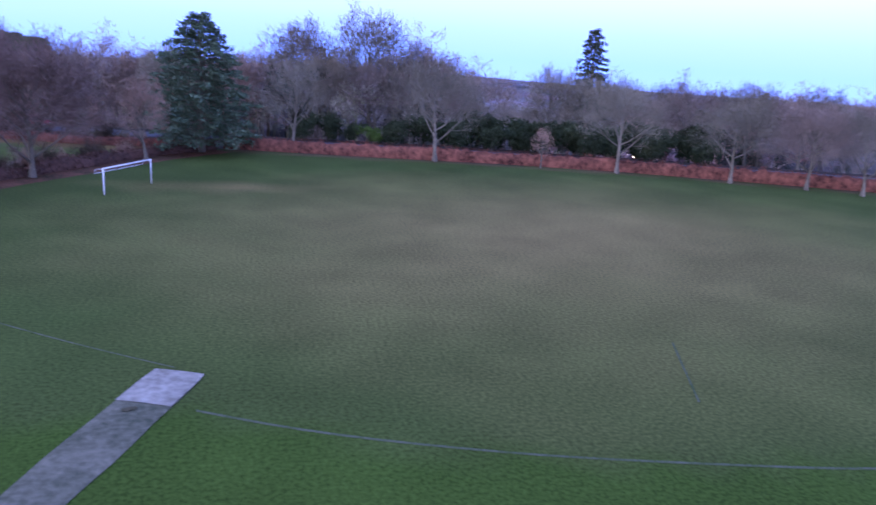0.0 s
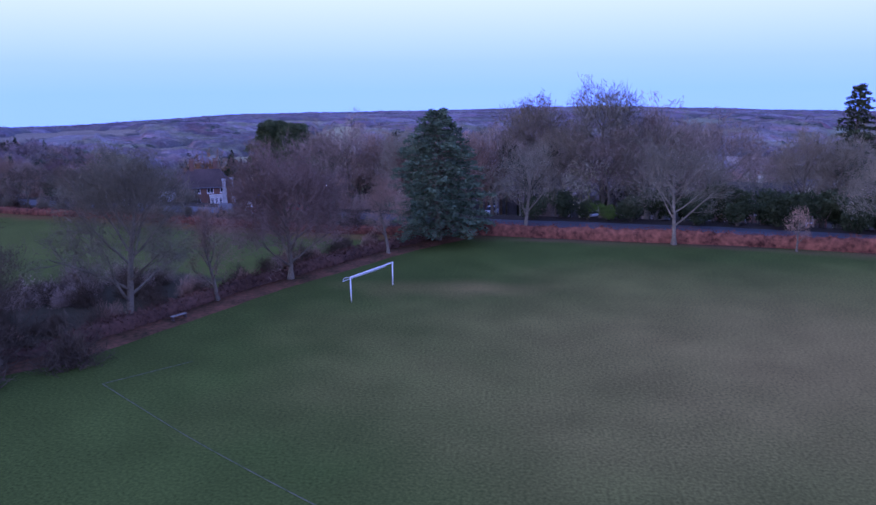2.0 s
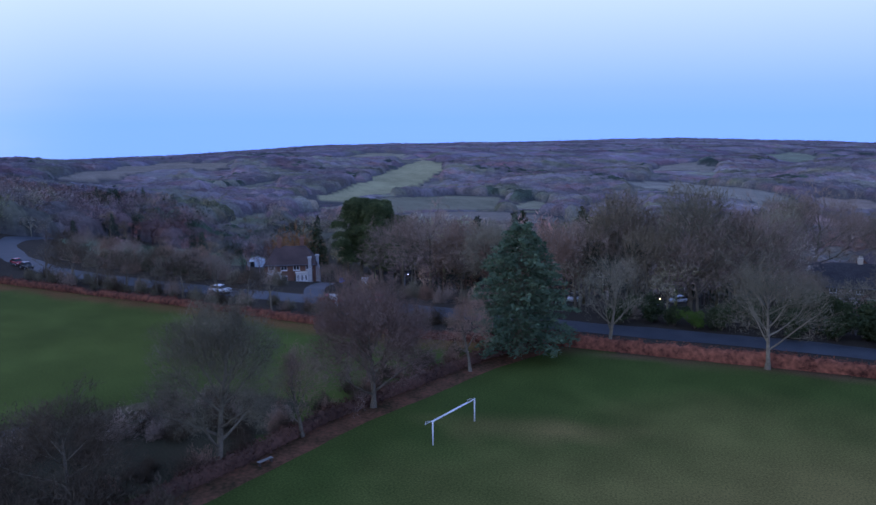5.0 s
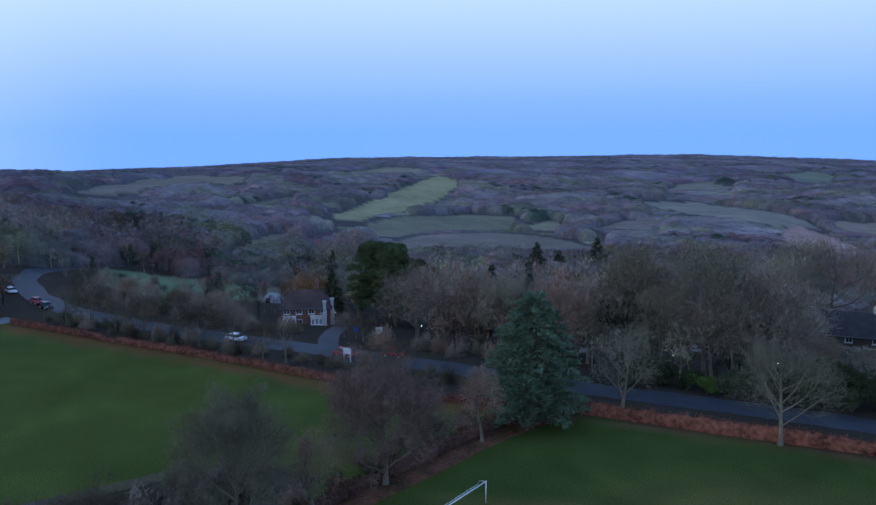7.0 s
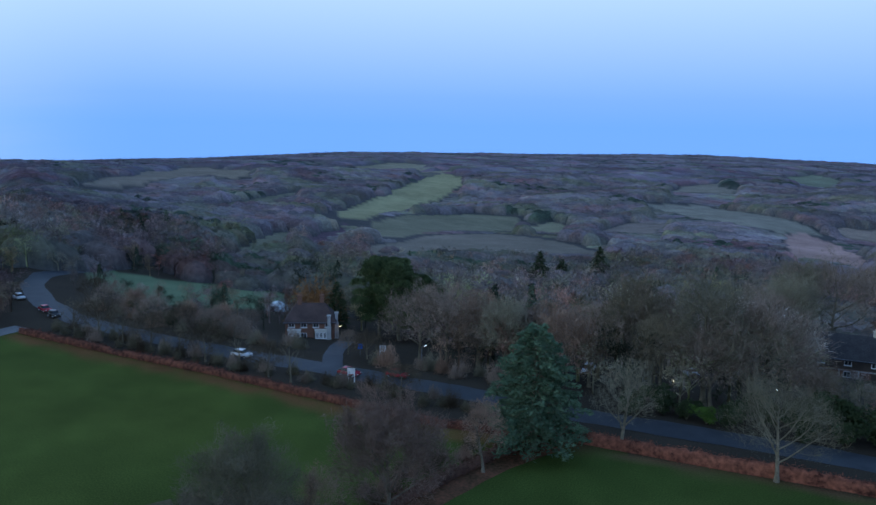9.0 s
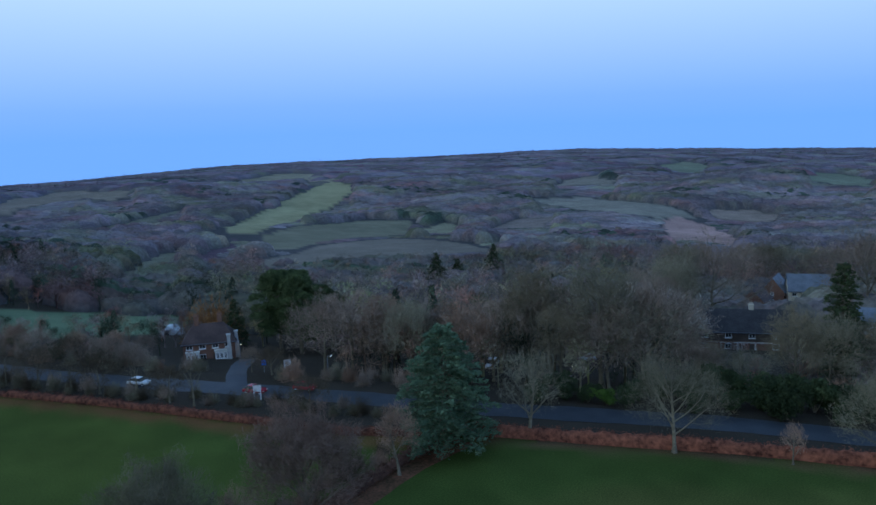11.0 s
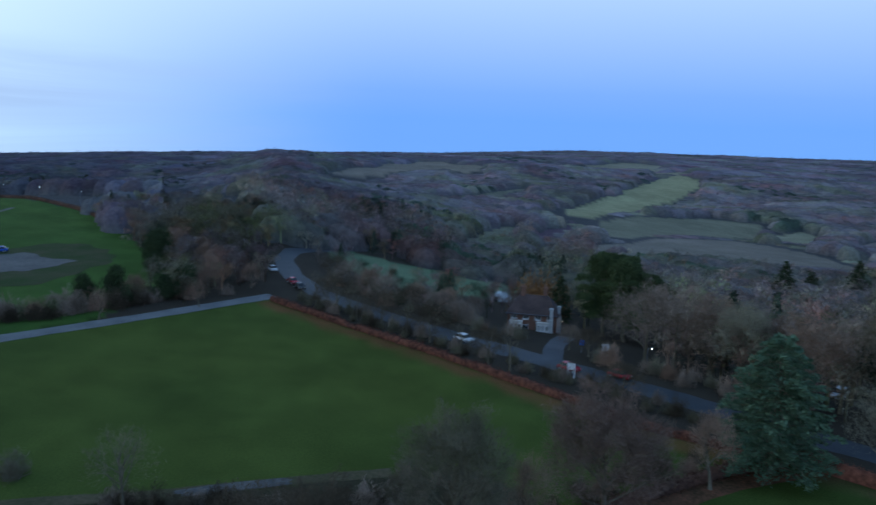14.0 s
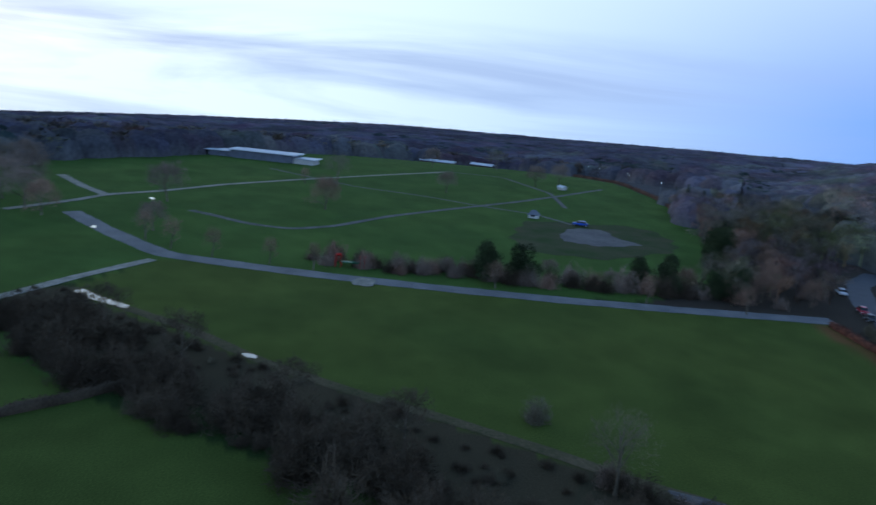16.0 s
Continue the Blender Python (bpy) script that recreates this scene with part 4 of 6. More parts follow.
def canopy(name, az0, az1, r0, r1, step, spacing, tall, pale, where, fuzz, twig, label, seed, wide=0.95, low=0.5, hue=(1, 1, 1), west=0.0):
    """A wood seen from above: one sheet of rounded crowns of uneven height and tint, with loose twigs on them."""
    rng = np.random.default_rng(seed)
    az, r = np.radians(np.arange(az0, az1, math.degrees(step))), np.exp(np.arange(math.log(r0), math.log(r1), step))
    az, r = (a.ravel() for a in np.meshgrid(az, r))
    cols = len(np.arange(az0, az1, math.degrees(step)))
    r = r + rng.uniform(-0.35, 0.35, len(r)) * step * r
    az = az + rng.uniform(-0.35, 0.35, len(r)) * step
    x, y = EYE[0] - np.sin(az) * r, EYE[1] + np.cos(az) * r
    # one uneven lattice of trees
    span = int(2 * r1 / spacing) + 4
    jx, jy = rng.uniform(0.08, 0.92, (2, span, span))
    gx, gy = (np.arange(span)[:, None] + jx - span / 2) * spacing + EYE[0], (np.arange(span)[None, :] + jy - span / 2) * spacing + EYE[1]
    keep = where(gx.ravel(), gy.ravel()).reshape(span, span)
    high = tall * rng.uniform(0.78, 1.15, (span, span)) * (1 + 0.18 * wave(gx, gy, spacing * 5, seed)) * np.where(before_pasture(gx.ravel(), gy.ravel()).reshape(span, span), low, 1.0)
    reach = spacing * rng.uniform(0.7, 1.15, (span, span)) * wide
    ever = (wave(gx, gy, spacing * 7, 5.0) > 0.52) & (rng.uniform(size=(span, span)) < 0.45)
    # hue above 1 in blue paints distance haze into the crown colours
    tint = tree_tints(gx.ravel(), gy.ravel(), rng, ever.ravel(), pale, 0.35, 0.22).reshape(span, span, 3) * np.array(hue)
    tint *= (1 + 0.26 * wave(gx, gy, spacing * 4.5, 2.0) + 0.16 * wave(gx, gy, spacing * 1.9, 6.0))[..., None]      # stands of darker and paler trees
    side = smooth(14, 70, np.degrees(np.arctan2(-(gx - EYE[0]), gy - EYE[1])))[..., None]      # backlit shade of the western woods, put into their tint
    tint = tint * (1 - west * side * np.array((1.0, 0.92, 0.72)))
    sharp = np.where(ever, 0.9, 0.5)

    def crowns(x, y):
        i, j = ((x - EYE[0]) / spacing + span / 2).astype(int), ((y - EYE[1]) / spacing + span / 2).astype(int)
        best, col = np.full(len(x), -1.0), np.zeros((len(x), 3))
        for di in (-1, 0, 1):
            for dj in (-1, 0, 1):
                a, b = np.clip(i + di, 0, span - 1), np.clip(j + dj, 0, span - 1)
                d = np.hypot(x - gx[a, b], y - gy[a, b]) / reach[a, b]
                h = np.where(keep[a, b] & (d < 1), high[a, b] * (0.30 + 0.70 * np.clip(1 - d * d, 0, 1) ** sharp[a, b]), -1.0)
                up = h > best
                best, col = np.where(up, h, best), np.where(up[:, None], tint[a, b], col)
        return best, col

    h, col = crowns(x, y)
    h[:cols] = -1.0
    rough = rng.normal(size=len(x)) * 0.045 * tall
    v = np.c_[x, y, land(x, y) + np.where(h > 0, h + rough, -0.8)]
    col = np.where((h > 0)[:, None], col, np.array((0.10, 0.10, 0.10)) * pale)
    k = np.arange(len(x) - cols).reshape(-1, cols)[:, :-1].ravel()
    q = np.concatenate([np.stack([k, k + cols + 1, k + 1], 1), np.stack([k, k + cols, k + cols + 1], 1)])
    q = q[(h[q] > 0).any(1)]
    used, q = np.unique(q, return_inverse=True)
    v, col, q = v[used], col[used], q.reshape(-1, 3)
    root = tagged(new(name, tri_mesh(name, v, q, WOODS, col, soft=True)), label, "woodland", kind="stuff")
    if not fuzz:
        return root
    # twigs that stand out of the crowns
    rr = np.exp(rng.uniform(math.log(r0), math.log(r1), fuzz))
    aa = np.radians(rng.uniform(az0, az1, fuzz))
    fx, fy = EYE[0] - np.sin(aa) * rr, EYE[1] + np.cos(aa) * rr
    fh, fc = crowns(fx, fy)
    ok = fh > 0.3 * tall
    fx, fy, fh, fc, rr = fx[ok], fy[ok], fh[ok], fc[ok], rr[ok]
    big = (twig * rr)[:, None]
    up = rng.normal(size=(len(fx), 3)) * [0.5, 0.5, 0.25] + [0, 0, 1.0]
    tv, tf = shards(np.c_[fx, fy, land(fx, fy) + fh] / big, 1.0, 0.16, rng, up)
    tv = tv * np.repeat(big, 3, axis=0)
    out = np.repeat(rng.normal(size=(len(fx), 3)) * 0.45 + [0, 0, 0.85], 3, axis=0)
    out /= np.linalg.norm(out, axis=1, keepdims=True)
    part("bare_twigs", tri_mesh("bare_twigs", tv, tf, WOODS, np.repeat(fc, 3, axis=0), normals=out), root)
    return root


# stands of dark conifers: from, to, half width
DARK_STANDS = [(-310, 350, -400, 460, 13), (-212, 292, -196, 284, 11), (-150, 262, -128, 258, 10)]


def plant_woods():
    rng = np.random.default_rng(5)
    belt = [wood_template(51 + k, 900, 0.075, 0.115, limbs=9, fuzz=True) for k in range(4)] + [wood_template(59, 450, 0.07, 0.35, True)]

    def cleared(x, y):
        ok = np.ones(len(x), bool)
        for cx, cy, cr in CLEARINGS:
            ok &= np.hypot(x - cx, y - cy) > cr
        return ok

    # the belt just behind the road
    x, y = scatter(7.4, 110, 330, -42, 62, 1)
    b = beyond_road(x, y)
    ok = (b > 9) & (b < 70) & ~in_pasture(x, y, 0.06) & cleared(x, y) & ((x > -52) | (b > 14))
    x, y, b = x[ok], y[ok], b[ok]
    ever = (wave(x, y, 22, 5.0) > 0.0) & (rng.uniform(size=len(x)) < 0.42)
    h = rng.uniform(10.5, 17.5, len(x)) * np.where(x < -52, 0.55, 1.0) * np.where(b < 16, 0.75, 1.0)
    az = np.degrees(np.arctan2(-(x - EYE[0]), y - EYE[1]))
    h *= np.where((az < -13.0) & (az > -19), 0.36, np.where(az <= -19, 0.55, 1.0))
    h *= np.where((x > -60) & (x < -32) & (y < 170), 0.6, 1.0)
    # the copse between lane, road and park
    cx, cy = scatter(4.6, 120, 330, 38, 66, 12)
    ok = ((beyond_road(cx, cy) < -5.5) | (cx < -172)) & (beyond_road(cx, cy) < 8) & ~inside(cx, cy, PARK) & ~inside(cx, cy, UPPER) & (cx < -137) & (cy > 118)
    cx, cy = cx[ok], cy[ok]
    x, y, h = np.r_[x, cx], np.r_[y, cy], np.r_[h, rng.uniform(5.0, 9.5, len(cx)) * np.where(cx < -160, 1.25, 1.0)]
    ever = np.r_[ever, rng.uniform(size=len(cx)) < 0.06]
    kinds = np.where(ever & (rng.uniform(size=len(x)) < 0.25), 4, rng.integers(0, 4, len(x)))
    tints = tree_tints(x, y, rng, ever, 3.2, 1.0, 0.5)
    tints *= (1.02, 0.94, 0.93)
    tints[len(x) - len(cx):] *= 0.58
    woods("roadside_woods", x, y, h, belt, tints, kinds, "bare winter trees and dark evergreens behind the road", 2, 1.0)

    def lone(x, y):
        return np.sin(x * 12.99 + y * 78.23) > 0.993

    def valley(x, y):
        return ((beyond_road(x, y) >= 66) & (~in_pasture(x, y, 0.16) | lone(x, y)) & cleared(x, y)) | ((x < -176) & (beyond_road(x, y) > 5) & ~in_pasture(x, y))

    mid = [wood_template(31 + k, 360, 0.080, 0.15, limbs=4, fuzz=True) for k in range(4)] + [wood_template(39, 150, 0.11, 0.4, True)]
    far = [wood_template(41 + k, 74, 0.19, 0.30, fuzz=True) for k in range(4)] + [wood_template(49, 40, 0.25, 0.6, True)]

    def crowns(name, spacing, r0, r1, az0, az1, where, tall, low, pale, templates, label, seed, wide, variety, hue):
        x, y = scatter(spacing, r0, r1, az0, az1, seed)
        ok = where(x, y)
        x, y = x[ok], y[ok]
        ever = (wave(x, y, 45, 5.0) > 0.30) & (rng.uniform(size=len(x)) < 0.4)
        stand = np.zeros(len(x), bool)
        for x0, y0, x1, y1, w in DARK_STANDS:
            u = np.clip(((x - x0) * (x1 - x0) + (y - y0) * (y1 - y0)) / ((x1 - x0) ** 2 + (y1 - y0) ** 2), 0, 1)
            stand |= np.hypot(x - x0 - u * (x1 - x0), y - y0 - u * (y1 - y0)) < w
        ever = ever | (stand & (rng.uniform(size=len(x)) < 0.55))
        h = tall * rng.uniform(0.75, 1.2, len(x)) * np.where(before_pasture(x, y), low, 1.0)
        az, r = np.degrees(np.arctan2(-(x - EYE[0]), y - EYE[1])), np.hypot(x - EYE[0], y - EYE[1])
        h *= np.where((az < -12.5) & (az > -26) & (r < 300), 0.55, 1.0)
        kinds = np.where(ever & (rng.uniform(size=len(x)) < 0.18), 4, rng.integers(0, 4, len(x)))
        woods(name, x, y, h, templates, tree_tints(x, y, rng, ever, pale, variety) * np.array(hue) , kinds, label, seed + 1, wide)

    def hill(x, y):
        return ~in_pasture(x, y, 0.16) & (beyond_road(x, y) > 14)

    def beyond_park(x, y):
        open_verge = (x > -425) & (x < -285) & (y > 190) & (y < 248)      # the lit road past the park
        return ~open_verge & ~inside(x, y, PARK) & ~in_pasture(x, y) & (((x < -230) & (y > 140)) | (x < -300) | (y < -45))

    # a low understorey as one sheet, and the crowns that rise out of it
    canopy("valley_understorey", -44, 66, 170, 440, 0.0040, 7.4, 8.5, 0.85, valley, 0, 0, "brushwood under the bare trees of the valley", 3)
    crowns("valley_woods", 7.4, 168, 440, -44, 66, valley, 12.5, 0.5, 2.45, mid, "bare winter woodland with dark evergreens in the valley", 8, 1.0, 0.8, (1.02, 0.94, 0.95))
    # hill, ridge and park sheets carry a painted blue-violet haze in hue
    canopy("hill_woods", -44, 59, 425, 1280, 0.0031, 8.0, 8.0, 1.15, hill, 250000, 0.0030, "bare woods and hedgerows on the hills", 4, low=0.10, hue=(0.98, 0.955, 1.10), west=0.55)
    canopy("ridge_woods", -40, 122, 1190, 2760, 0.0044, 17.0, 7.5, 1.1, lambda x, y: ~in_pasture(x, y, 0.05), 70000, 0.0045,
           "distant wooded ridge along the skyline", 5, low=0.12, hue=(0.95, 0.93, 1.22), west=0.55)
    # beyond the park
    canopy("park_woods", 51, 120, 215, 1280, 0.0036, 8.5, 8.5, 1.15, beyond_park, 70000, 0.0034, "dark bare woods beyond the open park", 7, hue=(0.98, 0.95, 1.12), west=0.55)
    crowns("park_edge_trees", 11.0, 215, 520, 56, 120, beyond_park, 10.0, 1.0, 1.25, far, "bare olive-brown trees along the far edge of the park", 21, 1.15, 0.7, (1.0, 0.97, 0.95))


plant_woods()

# ---- trees round the playing field ----
plant_tree("lime", -0.2, 108.2, 12.8, "bare lime tree with a pale trunk beside the russet hedge", group="hedge trees")
plant_tree("round", 19.2, 103.6, 12.6, "bare spreading tree with a pale forked trunk by the hedge", group="hedge trees")
plant_tree("round", 43.5, 97.5, 11.5, "bare round-crowned tree by the hedge", group="hedge trees")
plant_tree("round", 57.0, 91.5, 10.5, "bare round-crowned tree by the hedge", group="hedge trees")
plant_tree("round_b", 65.5, 87.5, 10.5, "bare round-crowned tree by the hedge", group="hedge trees")
plant_tree("round", 71.0, 84.0, 10.5, "bare round-crowned tree by the hedge", group="hedge trees")
plant_tree("slim", 33.4, 100.0, 5.5, "young bare tree with a thin stem by the hedge", group="hedge trees")
plant_tree("thorn", -43.5, 55.3, 9.5, "bare leaning tree in the brown hedge", group="boundary trees")
plant_tree("hedge_tree", -35.2, 64.8, 15.5, "bare grey tree in the brown hedge", group="boundary trees")
plant_tree("slim", -30.5, 73.0, 9.2, "slender bare tree in the brown hedge", group="boundary trees")
plant_tree("broad", -25.8, 82.0, 13.2, "broad bare reddish tree in the brown hedge", group="boundary trees")
plant_tree("slim", -17.4, 96.0, 9.5, "slender reddish bare tree beside the cedar", group="boundary trees")
plant_tree("thorn", -50.0, 55.0, 8.0, "low spreading bare tree in the scrub", group="boundary trees")
plant_tree("sparse", -68.5, 53.5, 9.5, "pale-limbed bare tree beside the muddy track", group="boundary trees")
plant(CEDAR, -12.0, 105.0, 1.0, "tall blue-green cedar at the corner of the hedge", "cedar tree", "cedar")
plant(FIR, 52.3, 132.5, 1.06, "tall narrow dark fir behind the road", "fir tree", "fir")
for x, y, size, tall in ((-56.5, 171.0, 1.12, 1.0), (-51.0, 169.0, 1.15, 0.93), (-47.0, 172.5, 1.1, 0.82), (-53.0, 175.0, 1.15, 0.97)):
    plant(OLD_PINE, x, y, size, "old dark green pine with clumped crown above the cottage", "pine tree", "pine", "cottage pines", tall=tall)
plant(BUSH_ORANGE, -76.5, 180.0, 3.4, "orange-twigged willow behind the cottage", "willow tree", "willow_tree")
plant(SPRUCE, -70.0, 178.0, 1.15, "dark spruce behind the cottage", "spruce tree", "spruce_tree")

plant(SPRUCE, 98.0, 151.0, 1.75, "tall dark conifer rising above the bare trees", "spruce tree", "spruce_tree")
STRAW = material("pale_straw_twigs", (0.22, 0.19, 0.12), (0.38, 0.33, 0.22), 0.95, 3, 0.3, 0, gloss=0.03)
BUSH_STRAW = (stems(21, 4, 6), tri_mesh("crown", *twig_clump(40, 4.8, 2600, 0.5, 0.06), STRAW))
plant(BUSH_STRAW, 66.0, 213.0, 1.9, "pale straw-coloured round tree behind the long house", "tree", "pale_tree")
# tall trees that overtop the belt behind the road
for kind, x, y, h in (("ash", 13.0, 134.0, 22.5), ("ash_b", 0.8, 140.0, 21.0), ("ash_b", 31.0, 133.0, 9.0), ("ash_b", 44.2, 130.0, 15.5), ("ash", 57.8, 130.0, 15.0), ("ash_b", 66.1, 130.0, 15.0), ("oak", -34.0, 145.0, 16.0), ("ash", -22.0, 140.0, 15.0),
                      ("round", 20.0, 132.5, 16.0), ("ash_b", 6.0, 133.0, 15.0), ("oak", 28.0, 131.0, 9.5), ("round", 36.0, 128.0, 8.0), ("round_b", 60.0, 124.0, 7.5),
                      ("ash", 49.5, 129.0, 15.0), ("oak", 66.0, 120.0, 13.5), ("ash_b", 75.0, 117.0, 14.0), ("ash", 84.0, 112.0, 13.5), ("round_b", 93.0, 108.0, 12.0), ("round_b", -6.0, 139.0, 15.0), ("red", -15.0, 146.0, 13.5), ("ash", -28.0, 150.0, 14.0),
                      ("round", 45.5, 133.0, 10.0), ("round_b", 62.0, 127.0, 11.0), ("ash", 70.0, 124.0, 11.0), ("oak", 80.0, 121.0, 13.0), ("round", 88.0, 119.0, 12.0), ("ash", 41.0, 212.0, 22.0),
                      ("oak", 90.0, 312.0, 20.0), ("ash_b", 100.0, 318.0, 21.0), ("round", 110.0, 316.0, 20.0), ("oak", 121.0, 312.0, 19.0), ("round", 43.0, 219.0, 20.0), ("oak", 33.0, 208.0, 18.0), ("ash", 117.0, 226.0, 24.0), ("oak", 128.0, 236.0, 23.0), ("round", 86.0, 155.0, 13.0), ("oak", 75.5, 158.0, 12.0), ("round_b", 103.0, 148.0, 18.0), ("ash", 93.0, 154.0, 19.0), ("oak", 113.0, 142.0, 17.0), ("round", 96.0, 132.0, 13.0), ("round_b", 104.0, 118.0, 13.0),
                      ("round_b", 23.5, 138.0, 17.0), ("oak", 20.9, 136.6, 18.5), ("oak", 54.0, 222.0, 26.0), ("ash", 46.0, 226.0, 26.0), ("oak", 104.0, 238.0, 27.0), ("round", 113.0, 246.0, 26.0), ("oak", 81.4, 111.8, 12.2), ("red", -28.2, 147.5, 14.2), ("oak", -39.4, 144.9, 14.5), ("round_b", -22.0, 144.5, 13.2), ("oak", 4.6, 142.1, 18.5), ("red", -10.0, 137.0, 13.5), ("round_b", 14.0, 131.5, 14.0)):
    plant_tree(kind, x, y, h, "tall bare tree in the belt behind the road", group="belt trees")
# thicket on both verges of the road, west of the cottage
for k, (x, y, h) in enumerate(((-112, 136, 6.5), (-104, 133.5, 7.5), (-97, 131.5, 6), (-90, 130.5, 6.5), (-82, 128, 5.5), (-76, 127, 6.5), (-68, 125, 6), (-61, 122.5, 5.5), (-56, 121, 6.5), (-35, 117, 5.5),
                               (-100, 146, 7), (-91, 143, 6.5), (-83, 141.5, 6.5), (-108, 151, 7), (-118, 156, 7.5), (-128, 162, 7), (-80, 152, 5.5), (-87, 153, 6), (-53, 141, 5), (-48, 138, 5.5), (-79, 143, 5), (-94, 150, 6))):
    plant_tree(("sparse", "thorn")[k % 2] if beyond_road(x, y) < 0 else ("round_b", "red", "oak", "thorn")[k % 4], x, y, h * (1.2 if beyond_road(x, y) < 0 else 1.0), "low bare tree in the thicket along the road", group="verge thicket")
for k, (x, y, s) in enumerate(((1.5, 126.5, 0.9), (9.5, 126, 0.8), (16, 124.5, 1.0), (25, 122.5, 1.05), (31, 121.5, 0.9), (38, 119, 1.15), (46, 117, 1.0), (55, 113.5, 1.1),
                               (63, 111.5, 1.0), (-12, 130.5, 0.8), (5.5, 128.5, 1.1), (20, 126.5, 1.2), (-99, 151, 0.9), (-112, 158, 1.0), (-88, 147, 0.8))):
    plant(BUSH_EVER, x, y - (3.6 if x > -15 else 0.0), s, "dark evergreen shrub at the road's edge", "shrub", "evergreen_shrub", "roadside shrubs")
plant(BUSH_LIME, 12.3, 121.4, 0.72, "bright green laurel at the road's edge", "shrub", "laurel_shrub")
for x, y, s in ((-47, 146.5, 0.7), (-29, 131.5, 0.8), (-22, 131, 0.9), (-36, 134.5, 0.6), (-20, 128, 0.8), (3, 133, 0.9)):
    plant(BUSH_BARE, x, y, s, "bare brown shrub beside the road", "shrub", "bare_shrub", "roadside shrubs")
plant(SPRUCE, 40.0, 192.0, 1.35, "dark clipped conifer beside the long house", "spruce tree", "spruce_tree")
plant(SPRUCE, 66.8, 164.0, 1.75, "broad dark conifer before the white house", "spruce tree", "spruce_tree", tall=0.8)
for x, y, s in ((-33, 300, 1.75), (-11, 330, 1.9), (-26, 318, 1.4)):
    plant(SPRUCE, x, y, s, "dark conifer standing out of the valley wood", "spruce tree", "spruce_tree", "valley conifers")

# scrub between the muddy track and the playing field
srng = np.random.default_rng(77)
for k in range(100):
    u = k / 99
    x = np.interp(u, [0, 0.4, 0.75, 1], [-38, -74, -110, -134]) + srng.uniform(-6, 6)
    y = np.interp(u, [0, 0.4, 0.75, 1], [54, 28, -2, -19]) + srng.uniform(-5, 5)
    plant(BUSH_THORN, x, y, srng.uniform(1.0, 1.75), "tangled bare thorn bush in the scrub belt", "bush", "thorn_bush", "scrub belt", tall=srng.uniform(0.7, 1.0))
for k in range(110):
    u = srng.uniform()
    x = np.interp(u, [0, 0.4, 0.75, 1], [-38, -74, -110, -134]) + srng.normal() * 4.5
    y = np.interp(u, [0, 0.4, 0.75, 1], [54, 28, -2, -19]) + srng.normal() * 4.5
    if not inside(x, y, PLAY):
        plant(BUSH_THORN, x, y, srng.uniform(0.4, 0.8), "low bramble and bare thorn in the scrub belt", "bush", "thorn_bush", "scrub belt", tall=srng.uniform(0.5, 0.8))
for x, y, h in ((-95, 22, 6), (-112, 8, 7), (-126, -4, 7), (-84, 34, 6), (-56, 46, 7)):
    plant_tree("thorn", x, y, h, "low bare tree in the scrub belt", group="scrub belt")

for k in range(46):
    u = srng.uniform()
    x = np.interp(u, [0, 0.5, 1], [-66, -53, -38]) + srng.normal() * 3.0
    y = np.interp(u, [0, 0.5, 1], [51, 65, 80]) + srng.normal() * 2.5
    if not inside(x, y, PLAY):
        plant((BUSH_THORN, BUSH_THORN, BUSH_BARE)[k % 3], x, y, srng.uniform(0.5, 1.05), "tangled bare thorn bush before the hedge", "bush", "thorn_bush", "scrub belt", tall=srng.uniform(0.6, 0.9))
# low brambles between the scrub belt and the muddy track
brng = np.random.default_rng(78)
for k in range(110):
    u = brng.uniform()
    x = np.interp(u, [0, 0.55, 1], [-66, -111, -148]) + brng.uniform(-5.5, 4.5)
    y = np.interp(u, [0, 0.55, 1], [49, 11, -17]) + brng.uniform(-5.5, 4.5)
    if not inside(x, y, PLAY) and not inside(x, y, UPPER):
        plant((BUSH_THORN, BUSH_VERGE, BUSH_THORN)[k % 3], x, y, brng.uniform(0.22, 0.5), "low tangled bramble beside the muddy track", "bush", "bramble", "scrub belt", tall=brng.uniform(0.5, 0.8))
plant(BUSH_GREY, -86.5, 52.0, 0.9, "lone grey-green bare bush beside the muddy track", "bush", "thorn_bush", "scrub belt", tall=1.15)
# brambles and thorn along the loose hedge
for k in range(26):
    u = k / 25
    x = np.interp(u, [0, 0.35, 0.7, 1], [-19, -28, -37, -52]) + srng.uniform(-3.5, 0.5)
    y = np.interp(u, [0, 0.35, 0.7, 1], [101, 84, 60, 47]) + srng.uniform(-1.5, 2.5)
    plant((BUSH_THORN, BUSH_RED, BUSH_THORN)[k % 3], x, y, srng.uniform(0.4, 0.85), "tangled bare thorn bush in the loose hedge", "bush", "thorn_bush", "hedge thorns", tall=0.85)
